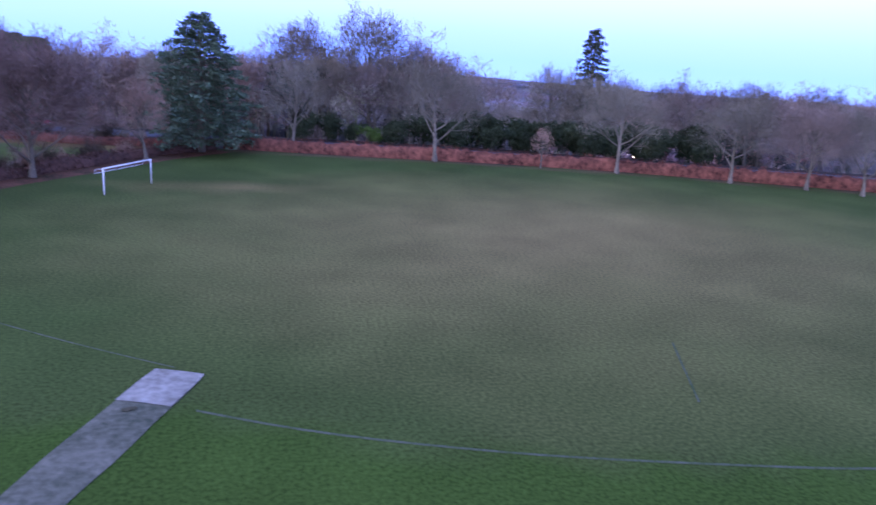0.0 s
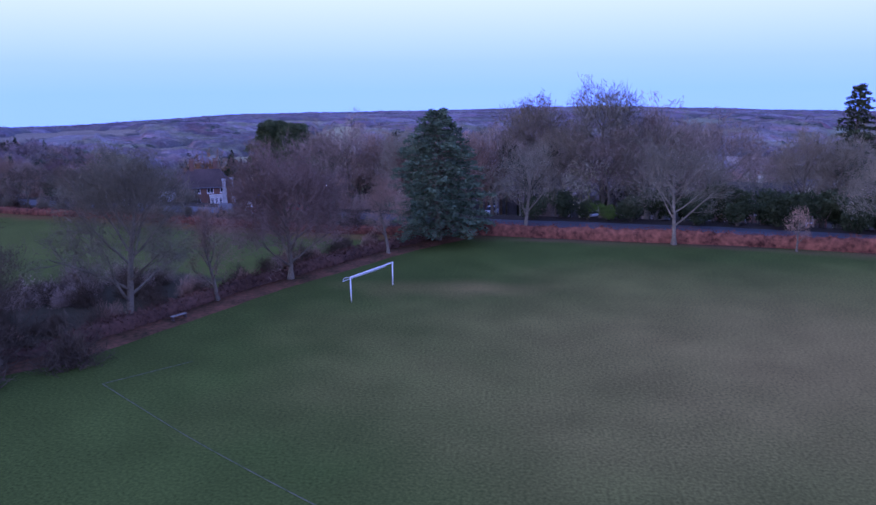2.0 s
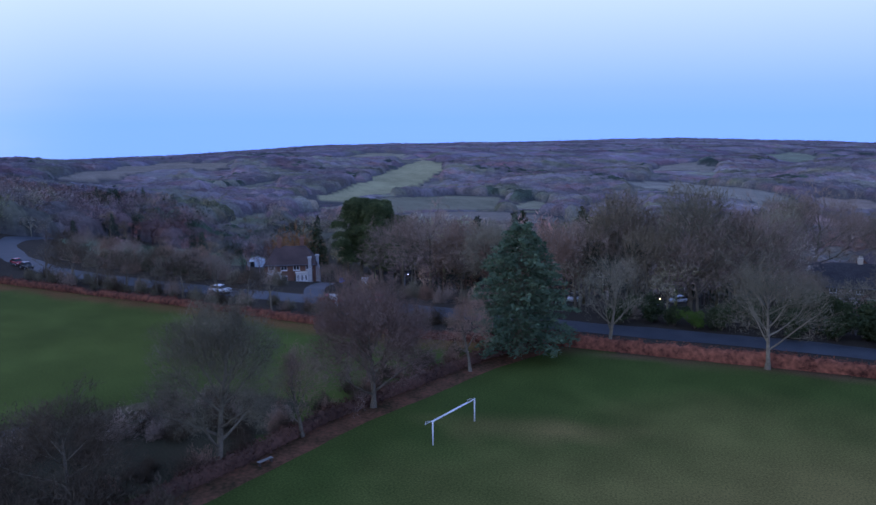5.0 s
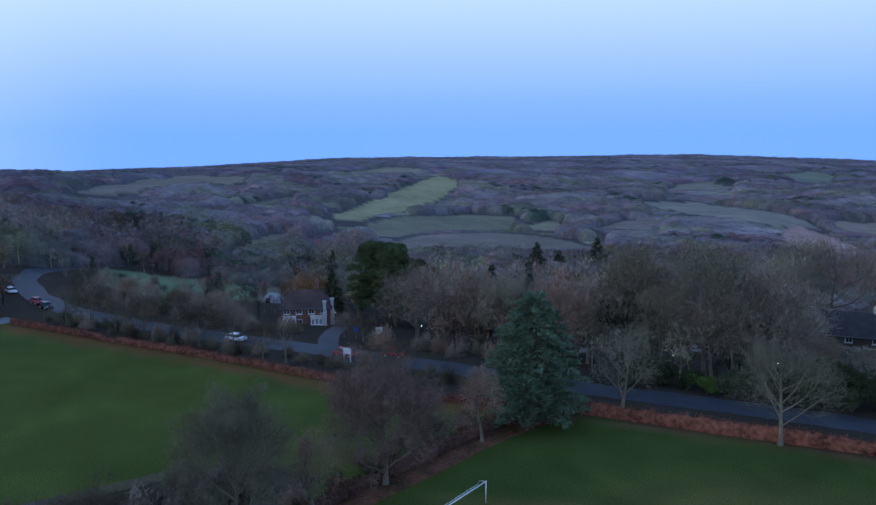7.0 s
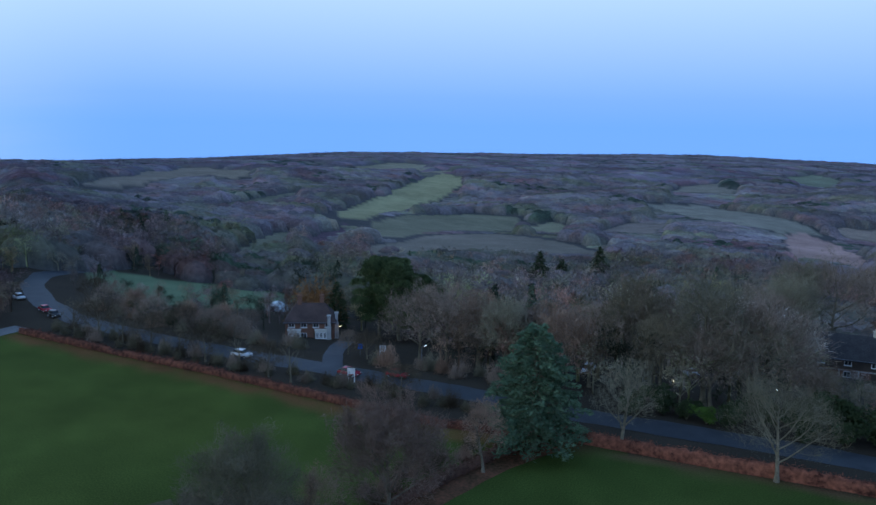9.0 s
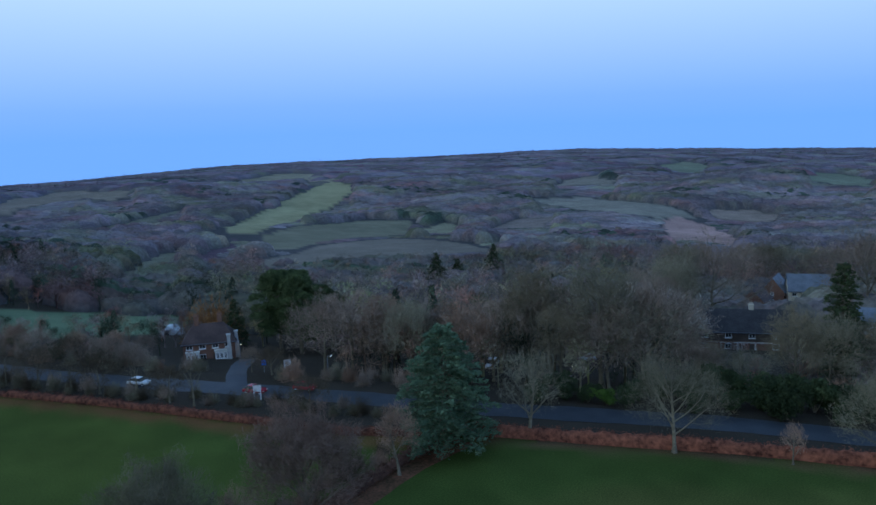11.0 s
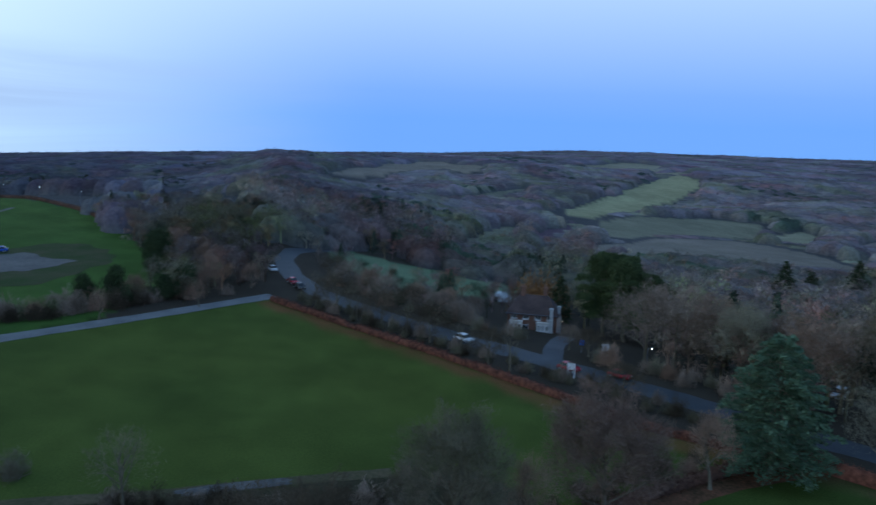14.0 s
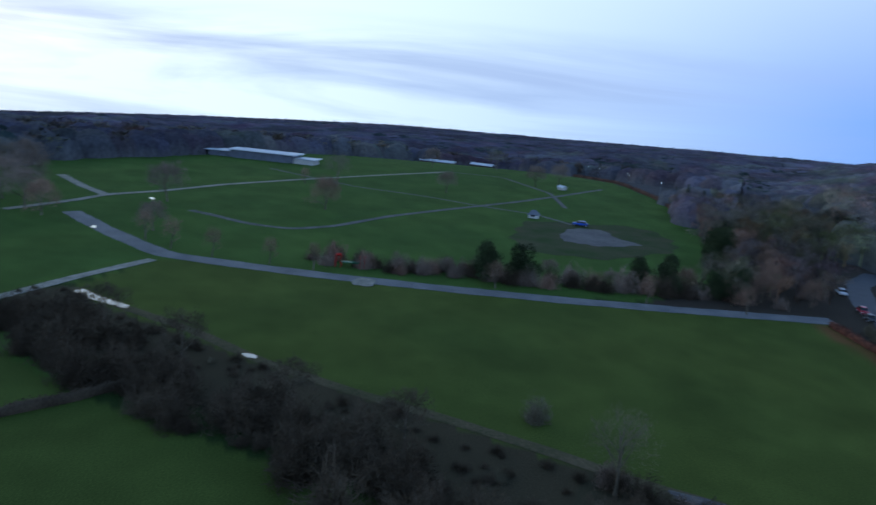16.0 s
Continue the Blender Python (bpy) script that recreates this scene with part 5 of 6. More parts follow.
# dark evergreen shrubbery behind the road
for k in range(16):
    x = 27 + k * 2.6 + srng.uniform(-1, 1)
    y = float(np.interp(x, [10, 28, 50, 75], [117, 114, 107.5, 101])) + srng.uniform(8.5, 13)
    plant(BUSH_EVER, x, y, srng.uniform(0.95, 1.5), "large dark evergreen shrub behind the road", "shrub", "evergreen_shrub", "roadside shrubs", tall=srng.uniform(0.9, 1.2))
# thicket on the near verge, between hedge and road
for k in range(48):
    x = -118 + k * 2.05 + srng.uniform(-1, 1)
    y = float(np.interp(x, [-138, -118, -95, -75, -55, -30, -6], [157, 145, 138, 133.5, 130, 125, 119.5])) - srng.uniform(4.2, 8.5)
    plant((BUSH_VERGE, BUSH_THORN, BUSH_VERGE, BUSH_BARE)[k % 4], x, y, srng.uniform(0.45, 0.82), "bare bush in the thicket between hedge and road", "bush", "thorn_bush", "verge bushes", tall=srng.uniform(0.8, 1.2))
# undergrowth along the far verge
for k in range(34):
    u = k / 33
    x = -126 + u * 108 + srng.uniform(-2, 2)
    y = float(np.interp(x, [-138, -118, -95, -75, -55, -30, -6], [157, 145, 138, 133.5, 130, 125, 119.5])) + srng.uniform(6.5, 13)
    if not (-62 < x < -47):
        plant((BUSH_BARE, BUSH_GREY, BUSH_RED)[k % 3], x, y, srng.uniform(0.6, 1.15), "bare bush on the far verge of the road", "bush", "thorn_bush", "verge bushes")

# ---- paving ----
strip("road_side_turn", [(-52, 130), (-55, 138), (-58, 148), (-60, 158)], 3.7, TARMAC, "grey tarmac side road to the cottage", 0.07)
strip("park_path_curved", [(-230, 6), (-224, 12), (-213, 21), (-207, 32), (-213, 45), (-232, 65), (-249, 89), (-272, 123), (-294, 152), (-323, 188)], 2.3, PATH_GREY,
      "pale tarmac path curving across the park", 0.08, "path")
strip("park_path_straight", [(-338, 36), (-315, 51), (-294, 66), (-277, 89), (-261, 103), (-245, 121), (-228, 126)], 1.8, PATH_GREY, "pale tarmac path through the park", 0.10, "path")
strip("park_path_tan", [(-222, -40), (-241, -25), (-252, -19), (-263, -4), (-284, 16), (-306, 44), (-338, 89), (-361, 123)], 2.6, GRAVEL, "tan gravel path across the park", 0.12, "path")
strip("park_path_side", [(-290, -38), (-265, -27), (-250, -18)], 3.0, GRAVEL, "tan gravel path joining the others", 0.14, "path")
strip("park_path_far", [(-361, 123), (-350, 148), (-300, 151), (-262, 140)], 1.8, PATH_GREY, "narrow pale path in the park", 0.16, "path")
strip("park_path_near", [(-105, -52), (-128, -34), (-142, -22), (-156, -12), (-170, 0)], 2.6, GRAVEL, "tan gravel path meeting the lane", 0.10, "path")
strip("muddy_track", [(-148, -12), (-137, -3), (-124, 9), (-111, 18), (-100, 28), (-88, 41), (-78, 51), (-71, 57), (-65.5, 63), (-59, 70), (-51, 78)], 2.2, MUD, "muddy farm track along the scrub", 0.05, "track")


def patch(name, outline, mat, label, category, lift, kind="structure"):
    """A level patch with an uneven edge."""
    p = np.array(outline, float)
    mid = p.mean(0)
    k = len(p) * 6
    u = np.arange(k) / 6
    i = u.astype(int)
    f = (u - i)[:, None]
    q = p[i % len(p)] * (1 - f) + p[(i + 1) % len(p)] * f
    for _ in range(3):
        q = (np.roll(q, 1, 0) + 2 * q + np.roll(q, -1, 0)) / 4
    q = mid + (q - mid) * (1 + 0.05 * np.sin(np.arange(k) * 1.9) + 0.04 * np.sin(np.arange(k) * 0.7))[:, None]
    xy = np.concatenate([[mid], mid + (q - mid) * 0.5, q])
    v = np.c_[xy, land(xy[:, 0], xy[:, 1]) + lift]
    a = np.arange(k) + 1
    b = np.roll(a, -1)
    t = np.concatenate([np.stack([np.zeros(k, int), a, b], 1), np.stack([a, a + k, b + k], 1), np.stack([a, b + k, b], 1)])
    me = tri_mesh(name, v, t, mat)
    if sum(pl.normal.z for pl in me.polygons) < 0:
        me.flip_normals()
    return tagged(new(name, me), label, category, kind=kind)


TURF_BROWN = material("trodden_brown_turf", (0.032, 0.062, 0.018), (0.085, 0.078, 0.045), 0.95, 2, 0.1, 0.4, gloss=0.03)
patch("trodden_turf", [(-186, 92), (-214, 98), (-234, 114), (-230, 150), (-206, 152), (-190, 140), (-178, 116)], TURF_BROWN, "trodden brown turf round the gravel yard", "turf", 0.05)
LITTER = material("russet_leaf_litter", (0.050, 0.040, 0.020), (0.20, 0.092, 0.055), 0.95, 2.2, 0.3, 0.4, gloss=0.03)
strip("leaf_litter", [(-9.5, 107), (-15.4, 99.6), (-22.2, 87), (-28.2, 76), (-32.2, 65.5), (-36.2, 56.2), (-44.5, 48.5)], 3.6, LITTER, "fallen russet leaves along the loose hedge", 0.02, "leaf litter")
patch("gravel_yard", [(-208, 112), (-224, 124), (-219, 134), (-207, 131), (-197, 136), (-195, 118), (-200, 111)], YARD, "worn gravel yard in the park grass", "yard", 0.09)
patch("puddle", [(-146, -11.5), (-141.5, -9), (-135, -1.8), (-136.5, -1), (-142, -6.5), (-147, -10)], PUDDLE, "long puddle on the muddy track reflecting the sky", "puddle", 0.12)
patch("puddle", [(-113, 16.2), (-111.4, 16.8), (-110.6, 18.4), (-112, 18.5), (-112.9, 17.4)], PUDDLE, "puddle on the muddy track reflecting the sky", "puddle", 0.12)
patch("puddle", [(-204, -16.2), (-201.5, -16.6), (-200.6, -15.2), (-203, -15.1)], PUDDLE, "puddle at the lane's edge reflecting the sky", "puddle", 0.16)
patch("puddle", [(-249.5, -6.6), (-246, -5.8), (-246.5, -4.6), (-250, -5.6)], PUDDLE, "puddle in the park grass reflecting the sky", "puddle", 0.06)
patch("mud_patch", [(-69, 59.5), (-65, 65), (-60, 70), (-58.5, 69), (-62.5, 64.5), (-66.5, 60)], YARD, "pale trampled mud beside the track", "mud", 0.11)
patch("speed_table", [(-157.5, 41.5), (-155.5, 45.5), (-149.5, 43), (-151.5, 39)], GRAVEL, "pale concrete crossing on the lane", "crossing", 0.14)
strip("cricket_mat", [(-4.8, 32.5), (-6.3, 27.8), (-7.8, 23.0), (-10.6, 14.0)], 2.3, MAT_GREY, "worn grey artificial cricket strip in the grass", 0.03, "cricket strip")
MAT_PALE = material("bleached_matting", (0.20, 0.178, 0.135), (0.40, 0.36, 0.285), 0.9, 3.0, 0.8, 0.3, gloss=0.05)
strip("cricket_mat_end", [(-4.75, 32.7), (-5.3, 31.0), (-5.75, 29.6)], 2.3, MAT_PALE, "bleached bare end of the cricket strip", 0.055, "cricket strip")
patch("worn_hole", [(-6.5, 29.0), (-6.0, 29.3), (-5.8, 29.1), (-6.2, 28.8)], MUD, "dark worn hole in the cricket strip", "worn patch", 0.10)
CHALK = material("faded_chalk_line", (0.060, 0.084, 0.032), (0.112, 0.122, 0.076), 0.95, 4, 0.8, 0.1, gloss=0.03)
strip("pitch_line_side", [(-30, 51), (-20, 43.2), (-10, 36.2), (-5.0, 33.2)], 0.10, CHALK, "faded white line on the grass", 0.01, "pitch line")
strip("pitch_line_end", [(-30, 51), (-25.5, 56)], 0.10, CHALK, "faded white line on the grass", 0.015, "pitch line")
strip("pitch_line_arc", [(-3.6, 28.9), (0.1, 27.0), (4.6, 25.6), (9.8, 24.2), (16, 23.2), (21.3, 22.3), (30, 22.2)], 0.16, CHALK, "faded white line on the grass", 0.01, "pitch line")
strip("pitch_line_box", [(20.1, 35.3), (17.8, 28.3)], 0.10, CHALK, "faded white line on the grass", 0.01, "pitch line")


# ---- goal ----
def goal(x, y, turn):
    """A full-size goal frame: two posts, a crossbar, and the bent stanchions of the net."""
    g = thing("football_goal", (x, y, 0), "white painted metal football goal without a net on worn grass", "goal", turn=turn)
    for side in (-3.66, 3.66):
        bm = bmesh.new()
        bmesh.ops.create_cone(bm, segments=16, radius1=0.07, radius2=0.07, depth=2.5, cap_ends=True, matrix=pose(side, 0, 1.19))
        part("post", bm_mesh("post", bm, WHITE_PAINT, True), g)
        t = Tubes()
        t.add([(side, 0.0, 2.38), (side, 0.55, 2.36), (side, 0.85, 2.2), (side, 0.95, 1.9)], [0.025] * 4, 6)
        part("stanchion", t.mesh("stanchion", WHITE_PAINT), g)
    bm = bmesh.new()
    bmesh.ops.create_cone(bm, segments=16, radius1=0.07, radius2=0.07, depth=7.46, cap_ends=True, matrix=pose(0, 0, 2.44, 0, 90))
    part("crossbar", bm_mesh("crossbar", bm, WHITE_PAINT, True), g)
    t = Tubes()
    t.add([(-3.66, 0.95, 1.9), (0, 0.97, 1.88), (3.66, 0.95, 1.9)], [0.028] * 3, 6)
    part("net_bar", t.mesh("net_bar", WHITE_PAINT), g)
    return g


goal(-15.6, 76.9, 66)

# ---- buildings ----
BRICK = material("weathered_orange_brick", (0.14, 0.078, 0.056), (0.25, 0.14, 0.10), 0.9, 12, 0.5, 0.3)
RENDER = material("off_white_render", (0.60, 0.59, 0.55), (0.76, 0.75, 0.71), 0.85, 5, 0.4, 0.15)
CREAM = material("cream_render", (0.48, 0.43, 0.33), (0.62, 0.56, 0.45), 0.85, 5, 0.4, 0.15)
TILE = material("brown_clay_tiles", (0.05, 0.036, 0.034), (0.11, 0.075, 0.068), 0.85, 5, 0.4, 0.5)
SLATE = material("blue_grey_slates", (0.11, 0.125, 0.15), (0.20, 0.22, 0.26), 0.6, 5, 0.4, 0.3)
PALE_ROOF = material("pale_sheet_roof", (0.50, 0.54, 0.58), (0.64, 0.68, 0.72), 0.5, 2, 0.2, 0.1)
TIMBER = material("dark_timber_boards", (0.055, 0.042, 0.034), (0.11, 0.085, 0.07), 0.85, 6, 0.5, 0.3)
GLASS = material("dark_window_glass", (0.02, 0.025, 0.03), (0.035, 0.04, 0.045), 0.05, 2, 0.3, 0.0)
RUBBER = material("black_rubber", (0.015, 0.015, 0.015), (0.03, 0.03, 0.03), 0.9, 12, 1, 0.2)
WARM_LIGHT = glowing("warm_lit_lamp", (1.0, 0.55, 0.22), 22.0)
COOL_LIGHT = glowing("white_lit_lamp", (1.0, 0.93, 0.78), 22.0)
WARM_PANE = glowing("warm_lit_pane", (1.0, 0.50, 0.18), 0.7)


def window(house, x, y, z, w, h, face, lit=False):
    """A framed window with a bar and a sill on a wall that faces along -y (0) or +-x (-1, 1) of its house."""
    turn = {0: 0, 1: 90, -1: -90, 2: 180}[face]
    fr = part("window", None, house)
    fr.location, fr.rotation_euler = (x, y, z), (0, 0, radians(turn))
    bm = bmesh.new()
    for lo, hi in (((-w / 2, -0.06, 0), (-w / 2 + 0.1, 0.04, h)), ((w / 2 - 0.1, -0.06, 0), (w / 2, 0.04, h)), ((-w / 2, -0.07, h - 0.1), (w / 2, 0.04, h)),
                   ((-w / 2, -0.07, 0), (w / 2, 0.04, 0.1)), ((-0.04, -0.05, 0.1), (0.04, 0.03, h - 0.1))):
        box(bm, lo, hi)
    part("window_frame", bm_mesh("window_frame", bm, WHITE_PAINT), fr)
    bm = bmesh.new()
    box(bm, (-w / 2 + 0.05, -0.02, 0.05), (w / 2 - 0.05, 0.02, h - 0.05))
    part("pane", bm_mesh("pane", bm, WARM_PANE if lit else GLASS), fr)
    bm = bmesh.new()
    box(bm, (-w / 2 - 0.1, -0.18, -0.1), (w / 2 + 0.1, 0.03, 0))
    part("window_sill", bm_mesh("window_sill", bm, WHITE_PAINT), fr)


def pitched(bm, w, d, eaves, ridge, over=0.45, thick=0.22, hip=0.0):
    """Two roof slopes (and hips) with thickness, over a plan w by d centred at the origin."""
    a, b = w / 2 + over, d / 2 + over
    lo = eaves - over * (ridge - eaves) / (d / 2)
    pts = [(-a, -b, lo), (a, -b, lo), (a, b, lo), (-a, b, lo), (-a + hip, 0, ridge), (a - hip, 0, ridge)]
    up = [bm.verts.new(p) for p in pts]
    dn = [bm.verts.new((x, y, z - thick)) for x, y, z in pts]
    faces = [(0, 1, 5, 4), (2, 3, 4, 5)]
    if hip:
        faces += [(1, 2, 5), (3, 0, 4)]
    for f in faces:
        bm.faces.new([up[i] for i in f])
        bm.faces.new([dn[i] for i in reversed(f)])
    rim = [(0, 1), (2, 3)] + ([(1, 2), (3, 0)] if hip else [(1, 5), (5, 2), (3, 4), (4, 0)])
    for i, j in rim:
        bm.faces.new([up[j], up[i], dn[i], dn[j]])


def shell(bm, w, d, eaves, ridge=None, base=-0.6):
    """Outer walls, with gables up to the ridge if given."""
    a, b = w / 2, d / 2
    lo = [bm.verts.new(p) for p in ((-a, -b, base), (a, -b, base), (a, b, base), (-a, b, base))]
    hi = [bm.verts.new(p) for p in ((-a, -b, eaves), (a, -b, eaves), (a, b, eaves), (-a, b, eaves))]
    bm.faces.new(lo[::-1])
    bm.faces.new([lo[0], lo[1], hi[1], hi[0]])
    bm.faces.new([lo[2], lo[3], hi[3], hi[2]])
    if ridge:
        r0, r1 = bm.verts.new((-a, 0, ridge - 0.2)), bm.verts.new((a, 0, ridge - 0.2))
        bm.faces.new([lo[1], lo[2], hi[2], r1, hi[1]])
        bm.faces.new([lo[3], lo[0], hi[0], r0, hi[3]])
        bm.faces.new([hi[0], hi[1], r1, r0])
        bm.faces.new([hi[2], hi[3], r0, r1])
    else:
        bm.faces.new([lo[1], lo[2], hi[2], hi[1]])
        bm.faces.new([lo[3], lo[0], hi[0], hi[3]])
        bm.faces.new(hi)


def chimney(house, x, y, z0, z1, mat, wide=0.9):
    bm = bmesh.new()
    box(bm, (x - wide / 2, y - 0.4, z0), (x + wide / 2, y + 0.4, z1))
    box(bm, (x - wide / 2 - 0.08, y - 0.48, z1), (x + wide / 2 + 0.08, y + 0.48, z1 + 0.2))
    for s in (-0.22, 0.22):
        bmesh.ops.create_cone(bm, segments=10, radius1=0.14, radius2=0.11, depth=0.6, cap_ends=True, matrix=pose(x + s, y, z1 + 0.45))
    part("chimney", bm_mesh("chimney", bm, mat), house)


def house(name, x, y, turn, w, d, eaves, ridge, wall_mat, roof_mat, label, hip=0.0, storeys=2, bays=3, lit=(), sink=0.0, gable_windows=True, upper=None, group=""):
    """A house: walls, roof, framed windows in bays on its front, back door side plain."""
    h = thing(name, (x, y, float(land(x, y)) - sink), label, "house", group, turn)
    bm = bmesh.new()
    shell(bm, w, d, eaves, None if hip else ridge)
    part("wall", bm_mesh("wall", bm, wall_mat), h)
    if upper:
        bm = bmesh.new()
        box(bm, (-w / 2 - 0.06, -d / 2 - 0.06, eaves * 0.52), (w / 2 + 0.06, d / 2 + 0.06, eaves - 0.05))
        part("upper_cladding", bm_mesh("upper_cladding", bm, upper), h)
    bm = bmesh.new()
    pitched(bm, w, d, eaves, ridge, hip=hip)
    part("roof", bm_mesh("roof", bm, roof_mat), h)
    n, proud = 0, 0.10 if upper else 0.03
    for s in range(storeys):
        z = 0.95 + s * eaves * 0.5
        for b in range(bays):
            bx = -w / 2 + w * (b + 0.5) / bays
            if s == 0 and b == bays // 2:
                bm = bmesh.new()
                box(bm, (bx - 0.55, -d / 2 - 0.07, -0.1), (bx + 0.55, -d / 2 + 0.05, 2.1))
                part("door", bm_mesh("door", bm, TIMBER), h)
            else:
                window(h, bx, -d / 2 - proud, z, min(1.5, w / bays * 0.5), 1.3, 0, n in lit)
            n += 1
        if gable_windows:
            window(h, -w / 2 - proud, 0, z, 1.1, 1.2, -1)
            window(h, w / 2 + proud, 0, z, 1.1, 1.2, 1)
    bm = bmesh.new()
    box(bm, (-w / 2 - 0.4, -d / 2 - 0.58, eaves - 0.42), (w / 2 + 0.4, -d / 2 - 0.46, eaves - 0.30))
    part("gutter", bm_mesh("gutter", bm, SLATE), h)
    return h


WHITEWASH = material("old_whitewash", (0.34, 0.345, 0.35), (0.52, 0.52, 0.51), 0.9, 4, 0.7, 0.1)
DARK_ROOF = material("dark_roof_tiles", (0.028, 0.027, 0.030), (0.062, 0.058, 0.060), 0.75, 3, 0.5, 0.4)
cottage = house("cottage", -69.5, 161.0, 18, 10.8, 7.0, 5.0, 8.3, BRICK, TILE, "brick cottage with white bays and chimneys and a brown tiled roof", hip=2.6, bays=4, sink=0.6)
for cx, cy in ((4.3, -4.0), (5.8, -1.2)):
    bm = bmesh.new()
    box(bm, (cx - 0.45, cy - 0.75, -0.5), (cx + 0.45, cy + 0.75, 3.9))
    box(bm, (cx - 0.32, cy - 0.42, 3.9), (cx + 0.32, cy + 0.42, 6.1))
    box(bm, (cx - 0.45, cy - 0.55, 6.1), (cx + 0.45, cy + 0.55, 6.4))
    part("chimney", bm_mesh("chimney", bm, WHITEWASH), cottage, "white rendered chimney stack")
for wx in (-3.4, 2.6):
    bm = bmesh.new()
    box(bm, (wx - 1.35, -4.5, -0.4), (wx + 1.35, -3.6, 2.95))
    box(bm, (wx - 1.5, -4.65, 2.95), (wx + 1.5, -3.55, 3.12))
    part("bay", bm_mesh("bay", bm, RENDER), cottage, "white painted bay")
    for k in (-0.84, 0, 0.84):
        window(cottage, wx + k, -4.53, 1.25, 0.6, 1.35, 0)
chimney(cottage, -2.5, 0, 7.6, 9.9, BRICK)
chimney(cottage, 2.4, 0.6, 7.4, 9.8, BRICK)

long_house = house("long_house", 53.5, 195.0, -8, 33, 8.5, 5.4, 10.0, BRICK, DARK_ROOF, "long dark timbered house with a hipped roof and white arcade", hip=4.2, bays=6, upper=TIMBER, lit=(), sink=0.1)
for k in range(4):
    bm = bmesh.new()
    box(bm, (-8.6 + k * 4.0, -4.25, -0.4), (-8.2 + k * 4.0, -4.05, 2.3))
    box(bm, (-8.6 + k * 4.0, -4.25, 2.3), (-4.6 + k * 4.0, -4.05, 2.65))
    part("arcade_post", bm_mesh("arcade_post", bm, RENDER), long_house, "white painted arcade")
chimney(long_house, 3.0, 0.2, 8.6, 11.0, CREAM, 1.1)
house("brick_house", 79.0, 264.0, 62, 11, 8, 5.2, 9.0, BRICK, TILE, "orange brick house with a white-edged gable in the wood", bays=3, group="houses in the wood")
house("brick_house", 95.0, 293.0, 62, 11, 8, 5.4, 10.2, BRICK, SLATE, "orange brick house with a slate roof in the wood", bays=3, group="houses in the wood")
house("cream_house", 104.5, 287.0, -10, 14, 9, 6.2, 11.5, CREAM, SLATE, "cream rendered house with a large slate roof", bays=4, group="houses in the wood")
house("white_house", 95.5, 216.0, -14, 15, 9, 6.0, 8.6, RENDER, SLATE, "white rendered house with a shallow slate roof", hip=4.0, bays=4, lit=(1,))
house("bungalow", -3.0, 206.0, 6, 13, 7, 3.0, 5.6, RENDER, SLATE, "white bungalow with a slate roof among bare trees", storeys=1, bays=3)
for x, y, turn in ((-183, 1298, 20), (-34, 1150, 60), (478, 1640, -30), (-159, 838, 5), (-90, 1330, 40), (20, 1190, 10)):
    house("farmhouse", x, y, turn, 11, 7.5, 5.0, 8.0, RENDER, SLATE, "far white farmhouse on the hillside", bays=3, gable_windows=False, group="far farmhouses")

# dome tent beside the cottage garden
bm = bmesh.new()
bmesh.ops.create_uvsphere(bm, u_segments=20, v_segments=12, radius=3.2)
bmesh.ops.delete(bm, geom=[v for v in bm.verts if v.co.z < -0.2], context="VERTS")
for v in bm.verts:
    v.co.z = v.co.z * 0.8 + 0.05 * math.sin(8 * math.atan2(v.co.y, v.co.x))
dome = thing("dome_tent", (-96.5, 199.0, float(land(-96.5, 199.0)) + 0.1), "pale round-topped tent on the meadow", "tent")
part("canopy", bm_mesh("canopy", bm, PALE_ROOF, True), dome)
bm = bmesh.new()
box(bm, (-0.6, -3.25, 0), (0.6, -3.0, 1.7))
part("doorway", bm_mesh("doorway", bm, GLASS), dome)

